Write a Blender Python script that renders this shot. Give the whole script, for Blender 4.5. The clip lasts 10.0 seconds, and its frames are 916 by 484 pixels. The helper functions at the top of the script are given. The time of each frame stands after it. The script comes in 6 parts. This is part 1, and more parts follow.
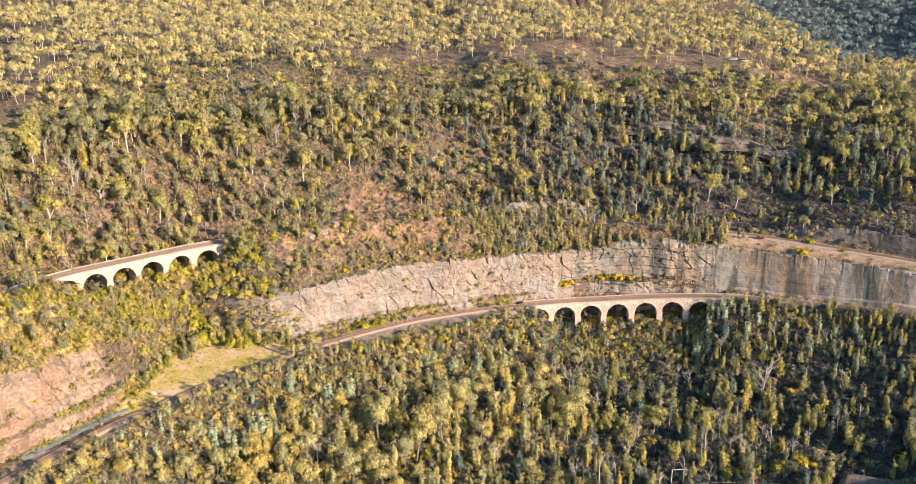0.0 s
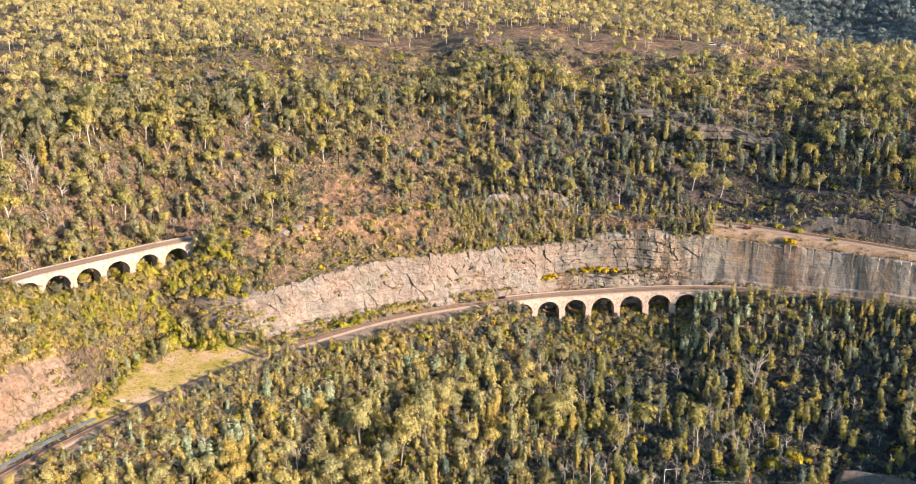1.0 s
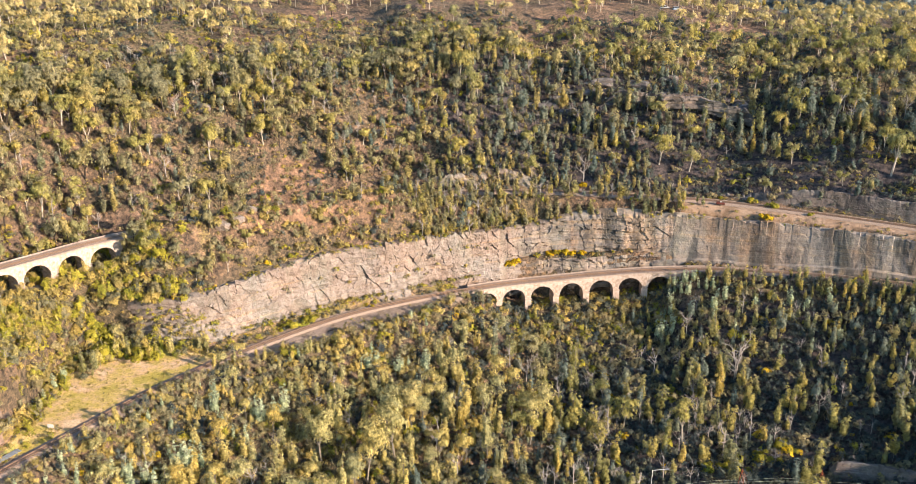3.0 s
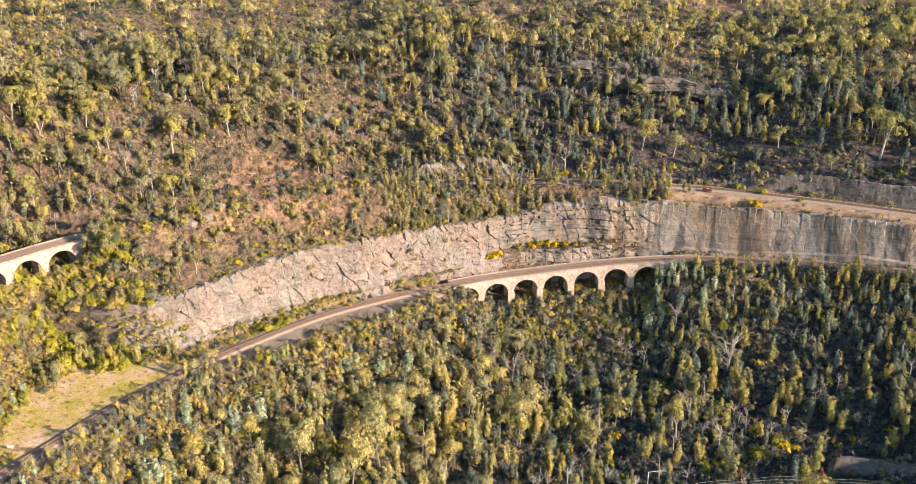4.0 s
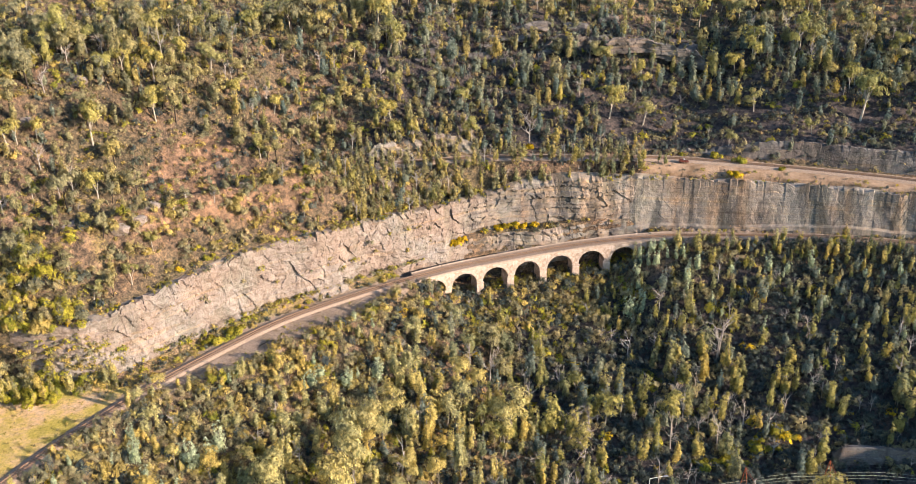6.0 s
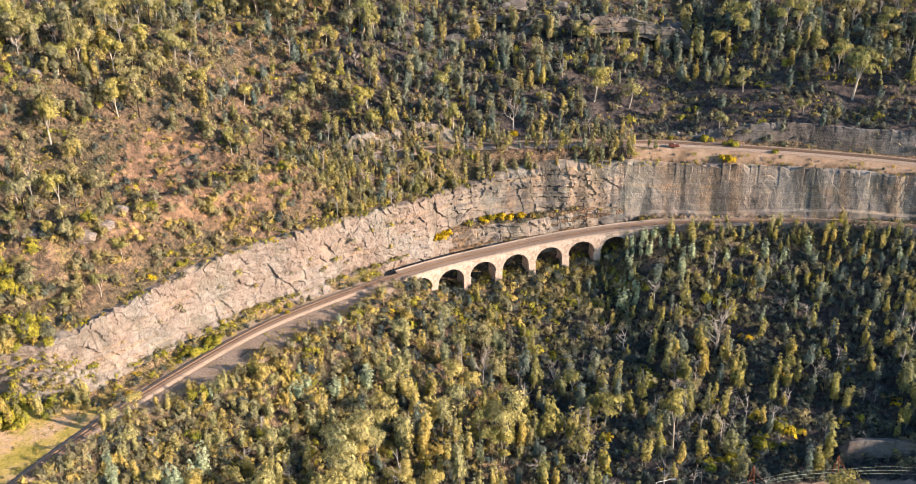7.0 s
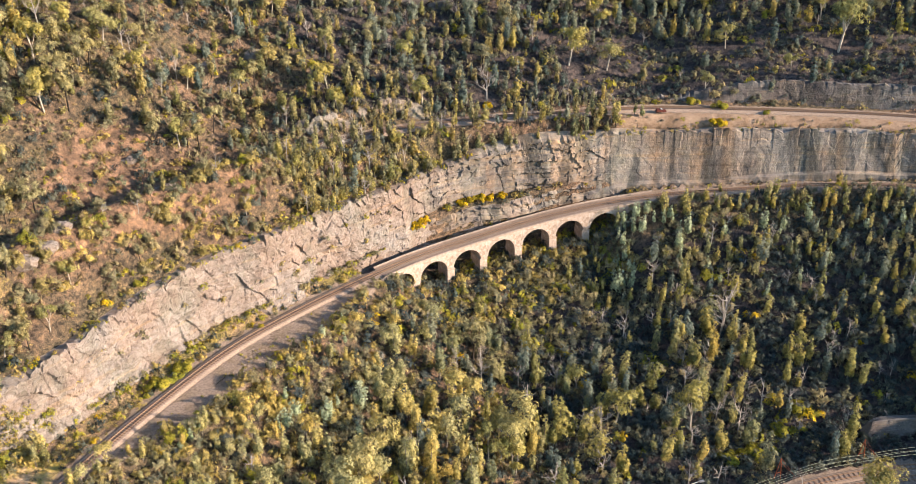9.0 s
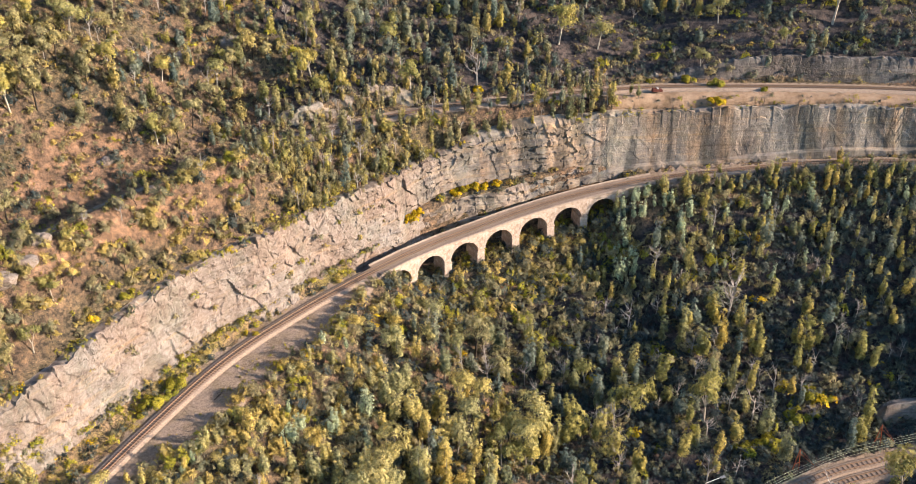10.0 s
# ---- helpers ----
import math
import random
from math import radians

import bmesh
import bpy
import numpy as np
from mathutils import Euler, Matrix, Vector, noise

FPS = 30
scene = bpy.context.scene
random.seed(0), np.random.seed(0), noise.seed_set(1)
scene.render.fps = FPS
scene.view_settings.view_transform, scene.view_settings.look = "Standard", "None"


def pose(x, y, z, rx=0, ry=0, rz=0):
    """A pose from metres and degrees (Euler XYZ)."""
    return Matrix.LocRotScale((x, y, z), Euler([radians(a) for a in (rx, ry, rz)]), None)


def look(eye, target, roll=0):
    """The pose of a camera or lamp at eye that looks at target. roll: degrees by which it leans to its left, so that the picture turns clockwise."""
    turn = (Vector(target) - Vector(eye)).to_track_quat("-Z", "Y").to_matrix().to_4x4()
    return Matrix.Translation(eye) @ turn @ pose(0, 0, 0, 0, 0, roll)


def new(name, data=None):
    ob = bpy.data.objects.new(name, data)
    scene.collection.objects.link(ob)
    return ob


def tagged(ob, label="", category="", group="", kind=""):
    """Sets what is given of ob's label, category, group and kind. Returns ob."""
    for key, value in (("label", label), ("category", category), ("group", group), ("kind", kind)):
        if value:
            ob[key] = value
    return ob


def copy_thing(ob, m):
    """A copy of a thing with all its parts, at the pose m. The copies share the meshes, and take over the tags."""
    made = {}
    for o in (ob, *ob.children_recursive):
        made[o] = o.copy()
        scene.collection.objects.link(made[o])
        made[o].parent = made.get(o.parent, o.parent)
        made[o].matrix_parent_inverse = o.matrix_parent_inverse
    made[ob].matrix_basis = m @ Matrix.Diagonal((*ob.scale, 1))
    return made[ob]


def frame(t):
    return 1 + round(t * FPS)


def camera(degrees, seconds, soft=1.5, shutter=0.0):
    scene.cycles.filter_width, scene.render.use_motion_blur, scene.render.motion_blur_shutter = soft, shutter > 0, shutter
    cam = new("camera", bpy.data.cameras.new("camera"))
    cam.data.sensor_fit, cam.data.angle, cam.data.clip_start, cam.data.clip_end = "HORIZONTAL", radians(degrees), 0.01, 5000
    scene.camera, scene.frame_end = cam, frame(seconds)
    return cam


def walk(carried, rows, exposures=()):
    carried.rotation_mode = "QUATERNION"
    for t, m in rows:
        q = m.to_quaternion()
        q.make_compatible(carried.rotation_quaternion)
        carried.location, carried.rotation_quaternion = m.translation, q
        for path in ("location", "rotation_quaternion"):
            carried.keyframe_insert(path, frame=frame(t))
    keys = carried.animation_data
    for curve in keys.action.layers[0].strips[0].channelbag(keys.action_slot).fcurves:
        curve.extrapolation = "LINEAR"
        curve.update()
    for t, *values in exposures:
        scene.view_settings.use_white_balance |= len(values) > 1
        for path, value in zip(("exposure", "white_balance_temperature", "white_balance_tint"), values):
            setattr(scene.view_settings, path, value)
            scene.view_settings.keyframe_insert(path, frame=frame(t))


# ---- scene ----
cam = camera(49.00, 10.0, soft=0.4)
# seconds, place, yaw, pitch, roll
PATH = [
    (0.0, 0.11, -0.16, 160.15, 0.033, -18.820, 0.117),
    (0.5, -3.11, 6.99, 158.73, -1.034, -19.120, 0.116),
    (1.0, -6.27, 14.55, 157.54, -2.140, -19.486, 0.107),
    (1.5, -9.38, 22.49, 156.56, -3.286, -19.914, 0.092),
    (2.0, -12.45, 30.79, 155.76, -4.471, -20.399, 0.072),
    (2.5, -15.47, 39.40, 155.13, -5.697, -20.939, 0.048),
    (3.0, -18.46, 48.32, 154.64, -6.964, -21.528, 0.022),
    (3.5, -21.43, 57.49, 154.28, -8.271, -22.164, -0.007),
    (4.0, -24.38, 66.90, 154.01, -9.621, -22.841, -0.035),
    (4.5, -27.32, 76.52, 153.83, -11.012, -23.558, -0.062),
    (5.0, -30.26, 86.31, 153.70, -12.446, -24.308, -0.088),
    (5.5, -33.20, 96.25, 153.62, -13.923, -25.089, -0.109),
    (6.0, -36.15, 106.31, 153.54, -15.444, -25.897, -0.127),
    (6.5, -39.12, 116.46, 153.47, -17.009, -26.728, -0.138),
    (7.0, -42.11, 126.66, 153.37, -18.618, -27.577, -0.142),
    (7.5, -45.13, 136.90, 153.22, -20.272, -28.441, -0.138),
    (8.0, -48.20, 147.13, 153.01, -21.971, -29.317, -0.124),
    (8.5, -51.31, 157.34, 152.71, -23.716, -30.199, -0.100),
    (9.0, -54.47, 167.48, 152.30, -25.507, -31.085, -0.063),
    (9.5, -57.69, 177.54, 151.75, -27.346, -31.970, -0.013),
    (10.0, -60.97, 187.49, 151.06, -29.231, -32.851, 0.051),
]
walk(cam, [(t, pose(x, y, z, 0, 0, yaw) @ pose(0, 0, 0, 90 + pitch) @ pose(0, 0, 0, 0, 0, roll)) for t, x, y, z, yaw, pitch, roll in PATH])

# ---- world and sun ----
SUN_AZ, SUN_EL = radians(127), radians(19)
world = bpy.data.worlds.new("sky")
scene.world = world
world.use_nodes = True
wn = world.node_tree.nodes
sky = wn.new("ShaderNodeTexSky")
sky.sky_type, sky.sun_disc = "NISHITA", False
sky.sun_elevation, sky.sun_rotation = SUN_EL, SUN_AZ
sky.air_density, sky.dust_density, sky.ozone_density = 1.3, 0.3, 3.0
world.node_tree.links.new(sky.outputs[0], wn["Background"].inputs[0])
wn["Background"].inputs[1].default_value = 0.122
TO_SUN = Vector((math.sin(SUN_AZ) * math.cos(SUN_EL), math.cos(SUN_AZ) * math.cos(SUN_EL), math.sin(SUN_EL)))
sun = new("sun", bpy.data.lights.new("sun", "SUN"))
sun.data.energy, sun.data.angle, sun.data.color = 5.7, radians(0.6), (1.0, 0.78, 0.59)
sun.matrix_world = look(TO_SUN * 300, (0, 0, 0))
scene.view_settings.exposure = 1.36


# ---- materials ----
def mat(name, rough=0.9):
    m = bpy.data.materials.new(name)
    m.use_nodes = True
    b = m.node_tree.nodes["Principled BSDF"]
    b.inputs["Roughness"].default_value = rough
    b.inputs["Specular IOR Level"].default_value = 0.25
    return m, m.node_tree.nodes, m.node_tree.links, b


def noise_node(n, l, scale, detail=6, rough=0.6, vec=None, dist=0.0):
    t = n.new("ShaderNodeTexNoise")
    t.inputs["Scale"].default_value, t.inputs["Detail"].default_value = scale, detail
    t.inputs["Roughness"].default_value, t.inputs["Distortion"].default_value = rough, dist
    if vec is not None:
        l.new(vec, t.inputs["Vector"])
    return t.outputs["Fac"]


def ramp(n, l, fac, stops):
    r = n.new("ShaderNodeValToRGB")
    e = r.color_ramp.elements
    while len(e) < len(stops):
        e.new(0.5)
    for k, (p, c) in zip(e, stops):
        k.position, k.color = p, (*c, 1)
    l.new(fac, r.inputs[0])
    return r.outputs[0]


def mix(n, l, fac, a, b, how="MIX"):
    m = n.new("ShaderNodeMix")
    m.data_type, m.blend_type = "RGBA", how
    for sock, v in ((m.inputs[0], fac), (m.inputs[6], a), (m.inputs[7], b)):
        if isinstance(v, (int, float)):
            sock.default_value = v
        elif isinstance(v, tuple):
            sock.default_value = (*v, 1)
        else:
            l.new(v, sock)
    return m.outputs[2]


def math_node(n, l, op, a, b=0.0, clamp=False):
    m = n.new("ShaderNodeMath")
    m.operation, m.use_clamp = op, clamp
    for sock, v in zip(m.inputs, (a, b)):
        if isinstance(v, (int, float)):
            sock.default_value = v
        else:
            l.new(v, sock)
    return m.outputs[0]


def attr(n, name):
    a = n.new("ShaderNodeAttribute")
    a.attribute_name = name
    return a.outputs["Fac"]


def coords(n, kind="Object"):
    return n.new("ShaderNodeTexCoord").outputs[kind]


def stretch(n, l, vec, scale):
    m = n.new("ShaderNodeMapping")
    m.inputs["Scale"].default_value = scale
    l.new(vec, m.inputs["Vector"])
    return m.outputs[0]


def bump(n, l, b, height, strength, dist):
    k = n.new("ShaderNodeBump")
    k.inputs["Strength"].default_value, k.inputs["Distance"].default_value = strength, dist
    l.new(height, k.inputs["Height"])
    l.new(k.outputs[0], b.inputs["Normal"])


def ground_material():
    m, n, l, b = mat("bush_ground", 0.95)
    c = coords(n)
    big = noise_node(n, l, 0.035, 5, 0.6, c)
    mid = noise_node(n, l, 0.22, 6, 0.65, c)
    fine = noise_node(n, l, 1.6, 6, 0.7, c)
    litter = ramp(n, l, mid, [(0.30, (0.066, 0.050, 0.041)), (0.46, (0.142, 0.100, 0.073)), (0.58, (0.220, 0.152, 0.108)), (0.74, (0.34, 0.240, 0.172))])
    scrub = ramp(n, l, fine, [(0.35, (0.075, 0.065, 0.045)), (0.55, (0.155, 0.125, 0.080)), (0.72, (0.255, 0.200, 0.130))])
    col = mix(n, l, ramp(n, l, big, [(0.42, (0, 0, 0)), (0.60, (1, 1, 1))]), litter, scrub)
    speck = noise_node(n, l, 5.0, 4, 0.8, c)
    col = mix(n, l, 1.0, col, ramp(n, l, speck, [(0.32, (0.35, 0.36, 0.38)), (0.50, (1.0, 1.0, 1.0)), (0.68, (1.75, 1.65, 1.5))]), "MULTIPLY")
    tuft = noise_node(n, l, 0.75, 3, 0.7, c)
    tufts = ramp(n, l, tuft, [(0.38, (0.40, 0.43, 0.45)), (0.47, (0.92, 0.94, 0.94)), (0.54, (1.08, 1.05, 1.0)), (0.62, (1.60, 1.48, 1.28))])
    col = mix(n, l, 1.0, col, tufts, "MULTIPLY")
    sward = noise_node(n, l, 0.11, 5, 0.6, c)
    grass = ramp(n, l, sward, [(0.39, (0.50, 0.42, 0.095)), (0.47, (0.64, 0.50, 0.150)), (0.53, (0.72, 0.53, 0.23)), (0.59, (0.76, 0.53, 0.31)), (0.67, (0.82, 0.63, 0.42))])
    gravel = ramp(n, l, fine, [(0.30, (0.25, 0.185, 0.142)), (0.46, (0.36, 0.278, 0.218)), (0.60, (0.45, 0.352, 0.280)), (0.75, (0.56, 0.45, 0.36))])
    red = ramp(n, l, mid, [(0.30, (0.095, 0.068, 0.046)), (0.46, (0.205, 0.132, 0.088)), (0.60, (0.35, 0.215, 0.138)), (0.72, (0.52, 0.33, 0.22))])
    pale = ramp(n, l, mid, [(0.30, (0.20, 0.135, 0.08)), (0.45, (0.36, 0.245, 0.16)), (0.60, (0.46, 0.325, 0.22)), (0.75, (0.56, 0.42, 0.30))])
    gravel = mix(n, l, ramp(n, l, mid, [(0.42, (0, 0, 0)), (0.60, (1, 1, 1))]), gravel, ramp(n, l, fine, [(0.30, (0.22, 0.165, 0.115)), (0.55, (0.34, 0.26, 0.185)), (0.75, (0.43, 0.345, 0.23))]))
    grass = mix(n, l, 0.2, grass, mix(n, l, 1.0, grass, tufts, "MULTIPLY"))
    grass = mix(n, l, 1.0, grass, ramp(n, l, fine, [(0.32, (0.62, 0.64, 0.55)), (0.50, (1.0, 1.0, 1.0)), (0.66, (1.14, 1.05, 1.0))]), "MULTIPLY")
    red = mix(n, l, 0.7, red, mix(n, l, 1.0, red, tufts, "MULTIPLY"))
    # burnt soil, made darker and more violet to carry the shade between trees
    burnt_shade = ramp(n, l, mid, [(0.30, (0.036, 0.032, 0.036)), (0.50, (0.074, 0.063, 0.064)), (0.70, (0.135, 0.110, 0.104))])
    burnt_shade = mix(n, l, 1.0, burnt_shade, tufts, "MULTIPLY")
    # far ridge ground: forest cover and the tint of haze put into its colour
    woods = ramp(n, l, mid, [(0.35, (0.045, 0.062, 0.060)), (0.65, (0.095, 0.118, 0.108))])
    for name, other in (("woods", woods), ("burnt_shade", burnt_shade), ("scar", red), ("pale", pale), ("gravel", gravel), ("meadow", grass)):
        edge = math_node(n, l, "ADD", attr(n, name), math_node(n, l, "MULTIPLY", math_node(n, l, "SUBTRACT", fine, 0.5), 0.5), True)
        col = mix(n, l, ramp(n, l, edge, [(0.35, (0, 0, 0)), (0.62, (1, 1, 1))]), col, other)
    col = mix(n, l, 1.0, col, (0.78, 0.78, 0.80), "MULTIPLY")
    l.new(col, b.inputs["Base Color"])
    bump(n, l, b, math_node(n, l, "ADD", fine, speck), 0.9, 0.5)
    return m


def rock_material(name, pale, grey, streaks, across=None, relief=0.5):
    """Fractured sandstone. across: the x between which the pale rock gives way to the grey."""
    m, n, l, b = mat(name, 0.9)
    c = coords(n)
    big = noise_node(n, l, 0.06, 5, 0.55, c)
    warp = noise_node(n, l, 0.40, 9, 0.72, c, 0.8)
    fine = noise_node(n, l, 2.4, 9, 0.8, c)
    beds = noise_node(n, l, 1.0, 4, 0.6, stretch(n, l, c, (0.045, 0.045, 0.75)))
    streak = noise_node(n, l, 1.0, 5, 0.6, stretch(n, l, c, (0.17, 0.17, 0.018)))
    crack = n.new("ShaderNodeTexVoronoi")
    crack.feature = "DISTANCE_TO_EDGE"
    crack.inputs["Scale"].default_value = 0.30
    bent = n.new("ShaderNodeVectorMath")
    bent.operation = "MULTIPLY_ADD"
    wob = n.new("ShaderNodeTexNoise")
    wob.inputs["Scale"].default_value, wob.inputs["Detail"].default_value = 0.5, 6
    l.new(c, wob.inputs["Vector"])
    l.new(wob.outputs["Color"], bent.inputs[0])
    bent.inputs[1].default_value = (3.2, 3.2, 3.2)
    l.new(stretch(n, l, c, (1.0, 1.0, 0.62)), bent.inputs[2])
    l.new(bent.outputs[0], crack.inputs["Vector"])
    line = ramp(n, l, crack.outputs["Distance"], [(0.0, (0.80, 0.77, 0.74)), (0.012, (1, 1, 1))])
    if across:
        sep = n.new("ShaderNodeSeparateXYZ")
        l.new(c, sep.inputs[0])
        east = math_node(n, l, "DIVIDE", math_node(n, l, "SUBTRACT", math_node(n, l, "ADD", sep.outputs[0], math_node(n, l, "MULTIPLY", warp, 14.0)), across[0] + 7.0), across[1] - across[0], True)
        col = mix(n, l, east, ramp(n, l, warp, pale), ramp(n, l, warp, grey))
        streaks = math_node(n, l, "ADD", math_node(n, l, "MULTIPLY", east, streaks - 0.15), 0.15)
    else:
        col = ramp(n, l, warp, pale)
    col = mix(n, l, ramp(n, l, big, [(0.40, (0, 0, 0)), (0.60, (1, 1, 1))]), col, mix(n, l, 1.0, col, (0.95, 0.84, 0.78), "MULTIPLY"))
    lichen = noise_node(n, l, 0.13, 7, 0.7, stretch(n, l, c, (1.0, 1.0, 0.6)), 0.6)
    col = mix(n, l, ramp(n, l, lichen, [(0.47, (0, 0, 0)), (0.60, (0.7, 0.7, 0.7))]), col, mix(n, l, 1.0, col, (0.74, 0.80, 0.76), "MULTIPLY"))
    col = mix(n, l, ramp(n, l, beds, [(0.34, (0.5, 0.5, 0.5)), (0.43, (0, 0, 0))]), col, mix(n, l, 1.0, col, (0.62, 0.58, 0.54), "MULTIPLY"))
    col = mix(n, l, ramp(n, l, beds, [(0.56, (0, 0, 0)), (0.66, (0.8, 0.8, 0.8))]), col, mix(n, l, 1.0, col, (1.25, 1.12, 0.92), "MULTIPLY"))
    col = mix(n, l, math_node(n, l, "MULTIPLY", ramp(n, l, streak, [(0.50, (0, 0, 0)), (0.58, (1, 1, 1))]), streaks), col, mix(n, l, 1.0, col, (0.38, 0.41, 0.45), "MULTIPLY"))
    col = mix(n, l, 1.0, col, ramp(n, l, fine, [(0.28, (0.78, 0.77, 0.76)), (0.52, (1.0, 1.0, 1.0)), (0.7, (1.10, 1.10, 1.10))]), "MULTIPLY")
    if across:
        # rusty and blue-grey stains, with lit and shaded patches painted in, as broad bands
        rust = noise_node(n, l, 1.0, 4, 0.6, stretch(n, l, c, (0.13, 0.13, 0.010)), 0.3)
        stain_shade = noise_node(n, l, 1.0, 5, 0.65, stretch(n, l, c, (0.09, 0.09, 0.014)), 0.4)
        col = mix(n, l, math_node(n, l, "MULTIPLY", ramp(n, l, rust, [(0.50, (0, 0, 0)), (0.62, (0.6, 0.6, 0.6))]), east), col, mix(n, l, 1.0, col, (1.22, 0.98, 0.76), "MULTIPLY"))
        col = mix(n, l, math_node(n, l, "MULTIPLY", ramp(n, l, stain_shade, [(0.50, (0, 0, 0)), (0.57, (0.85, 0.85, 0.85))]), east), col, mix(n, l, 1.0, col, (0.55, 0.60, 0.66), "MULTIPLY"))
    col = mix(n, l, 1.0, col, line, "MULTIPLY")
    lamina = noise_node(n, l, 1.0, 6, 0.7, stretch(n, l, c, (0.32, 0.32, 1.9)), 0.5)
    col = mix(n, l, 1.0, col, ramp(n, l, lamina, [(0.34, (0.76, 0.74, 0.72)), (0.44, (0.92, 0.92, 0.92)), (0.64, (1.0, 1.0, 0.98))]), "MULTIPLY")
    l.new(col, b.inputs["Base Color"])
    worn = 1.0
    if across:
        # the grey eastern wall is worn smoother
        worn = math_node(n, l, "SUBTRACT", 1.0, math_node(n, l, "MULTIPLY", east, 0.6))
        lamina, fine, warp = (math_node(n, l, "MULTIPLY", v, worn) for v in (lamina, fine, warp))
    bump(n, l, b, math_node(n, l, "ADD", math_node(n, l, "ADD", fine, math_node(n, l, "ADD", warp, lamina)), math_node(n, l, "MULTIPLY", ramp(n, l, crack.outputs["Distance"], [(0.0, (0, 0, 0)), (0.06, (1, 1, 1))]), math_node(n, l, "MULTIPLY", 0.35, math_node(n, l, "MULTIPLY", worn, worn)))), relief, 0.5)
    return m


def stone_material():
    m, n, l, b = mat("pale_ashlar", 0.88)
    c = coords(n)
    sep = n.new("ShaderNodeSeparateXYZ")
    l.new(c, sep.inputs[0])
    com = n.new("ShaderNodeCombineXYZ")
    l.new(math_node(n, l, "ADD", sep.outputs[0], sep.outputs[1]), com.inputs[0])
    l.new(sep.outputs[2], com.inputs[1])
    br = n.new("ShaderNodeTexBrick")
    br.inputs["Scale"].default_value, br.inputs["Mortar Size"].default_value = 1.0, 0.02
    br.inputs["Brick Width"].default_value, br.inputs["Row Height"].default_value = 1.05, 0.45
    br.inputs["Color1"].default_value, br.inputs["Color2"].default_value = (0.64, 0.565, 0.54, 1), (0.49, 0.42, 0.39, 1)
    br.inputs["Mortar"].default_value = (0.42, 0.36, 0.29, 1)
    l.new(com.outputs[0], br.inputs["Vector"])
    stain = noise_node(n, l, 0.38, 8, 0.75, c)
    drip = noise_node(n, l, 1.0, 5, 0.6, stretch(n, l, c, (0.9, 0.9, 0.12)))
    col = mix(n, l, ramp(n, l, stain, [(0.42, (0, 0, 0)), (0.60, (0.8, 0.8, 0.8))]), br.outputs["Color"], (0.27, 0.195, 0.145))
    col = mix(n, l, ramp(n, l, drip, [(0.55, (0, 0, 0)), (0.70, (0.5, 0.5, 0.5))]), col, (0.22, 0.19, 0.16))
    col = mix(n, l, 1.0, col, (0.80, 0.76, 0.71), "MULTIPLY")
    l.new(col, b.inputs["Base Color"])
    bump(n, l, b, br.outputs["Fac"], -0.4, 0.05)
    return m


def plain_material(name, dark, light, scale, rough=0.9, metal=0.0):
    m, n, l, b = mat(name, rough)
    c = coords(n)
    f = noise_node(n, l, scale, 7, 0.7, c)
    col = ramp(n, l, f, [(0.3, dark), (0.7, light)])
    var = n.new("ShaderNodeObjectInfo").outputs["Random"]
    col = mix(n, l, 1.0, col, ramp(n, l, var, [(0.0, (0.64, 0.64, 0.64)), (1.0, (0.88, 0.88, 0.88))]), "MULTIPLY")
    l.new(col, b.inputs["Base Color"])
    b.inputs["Metallic"].default_value = metal
    bump(n, l, b, f, 0.5, 0.05)
    return m


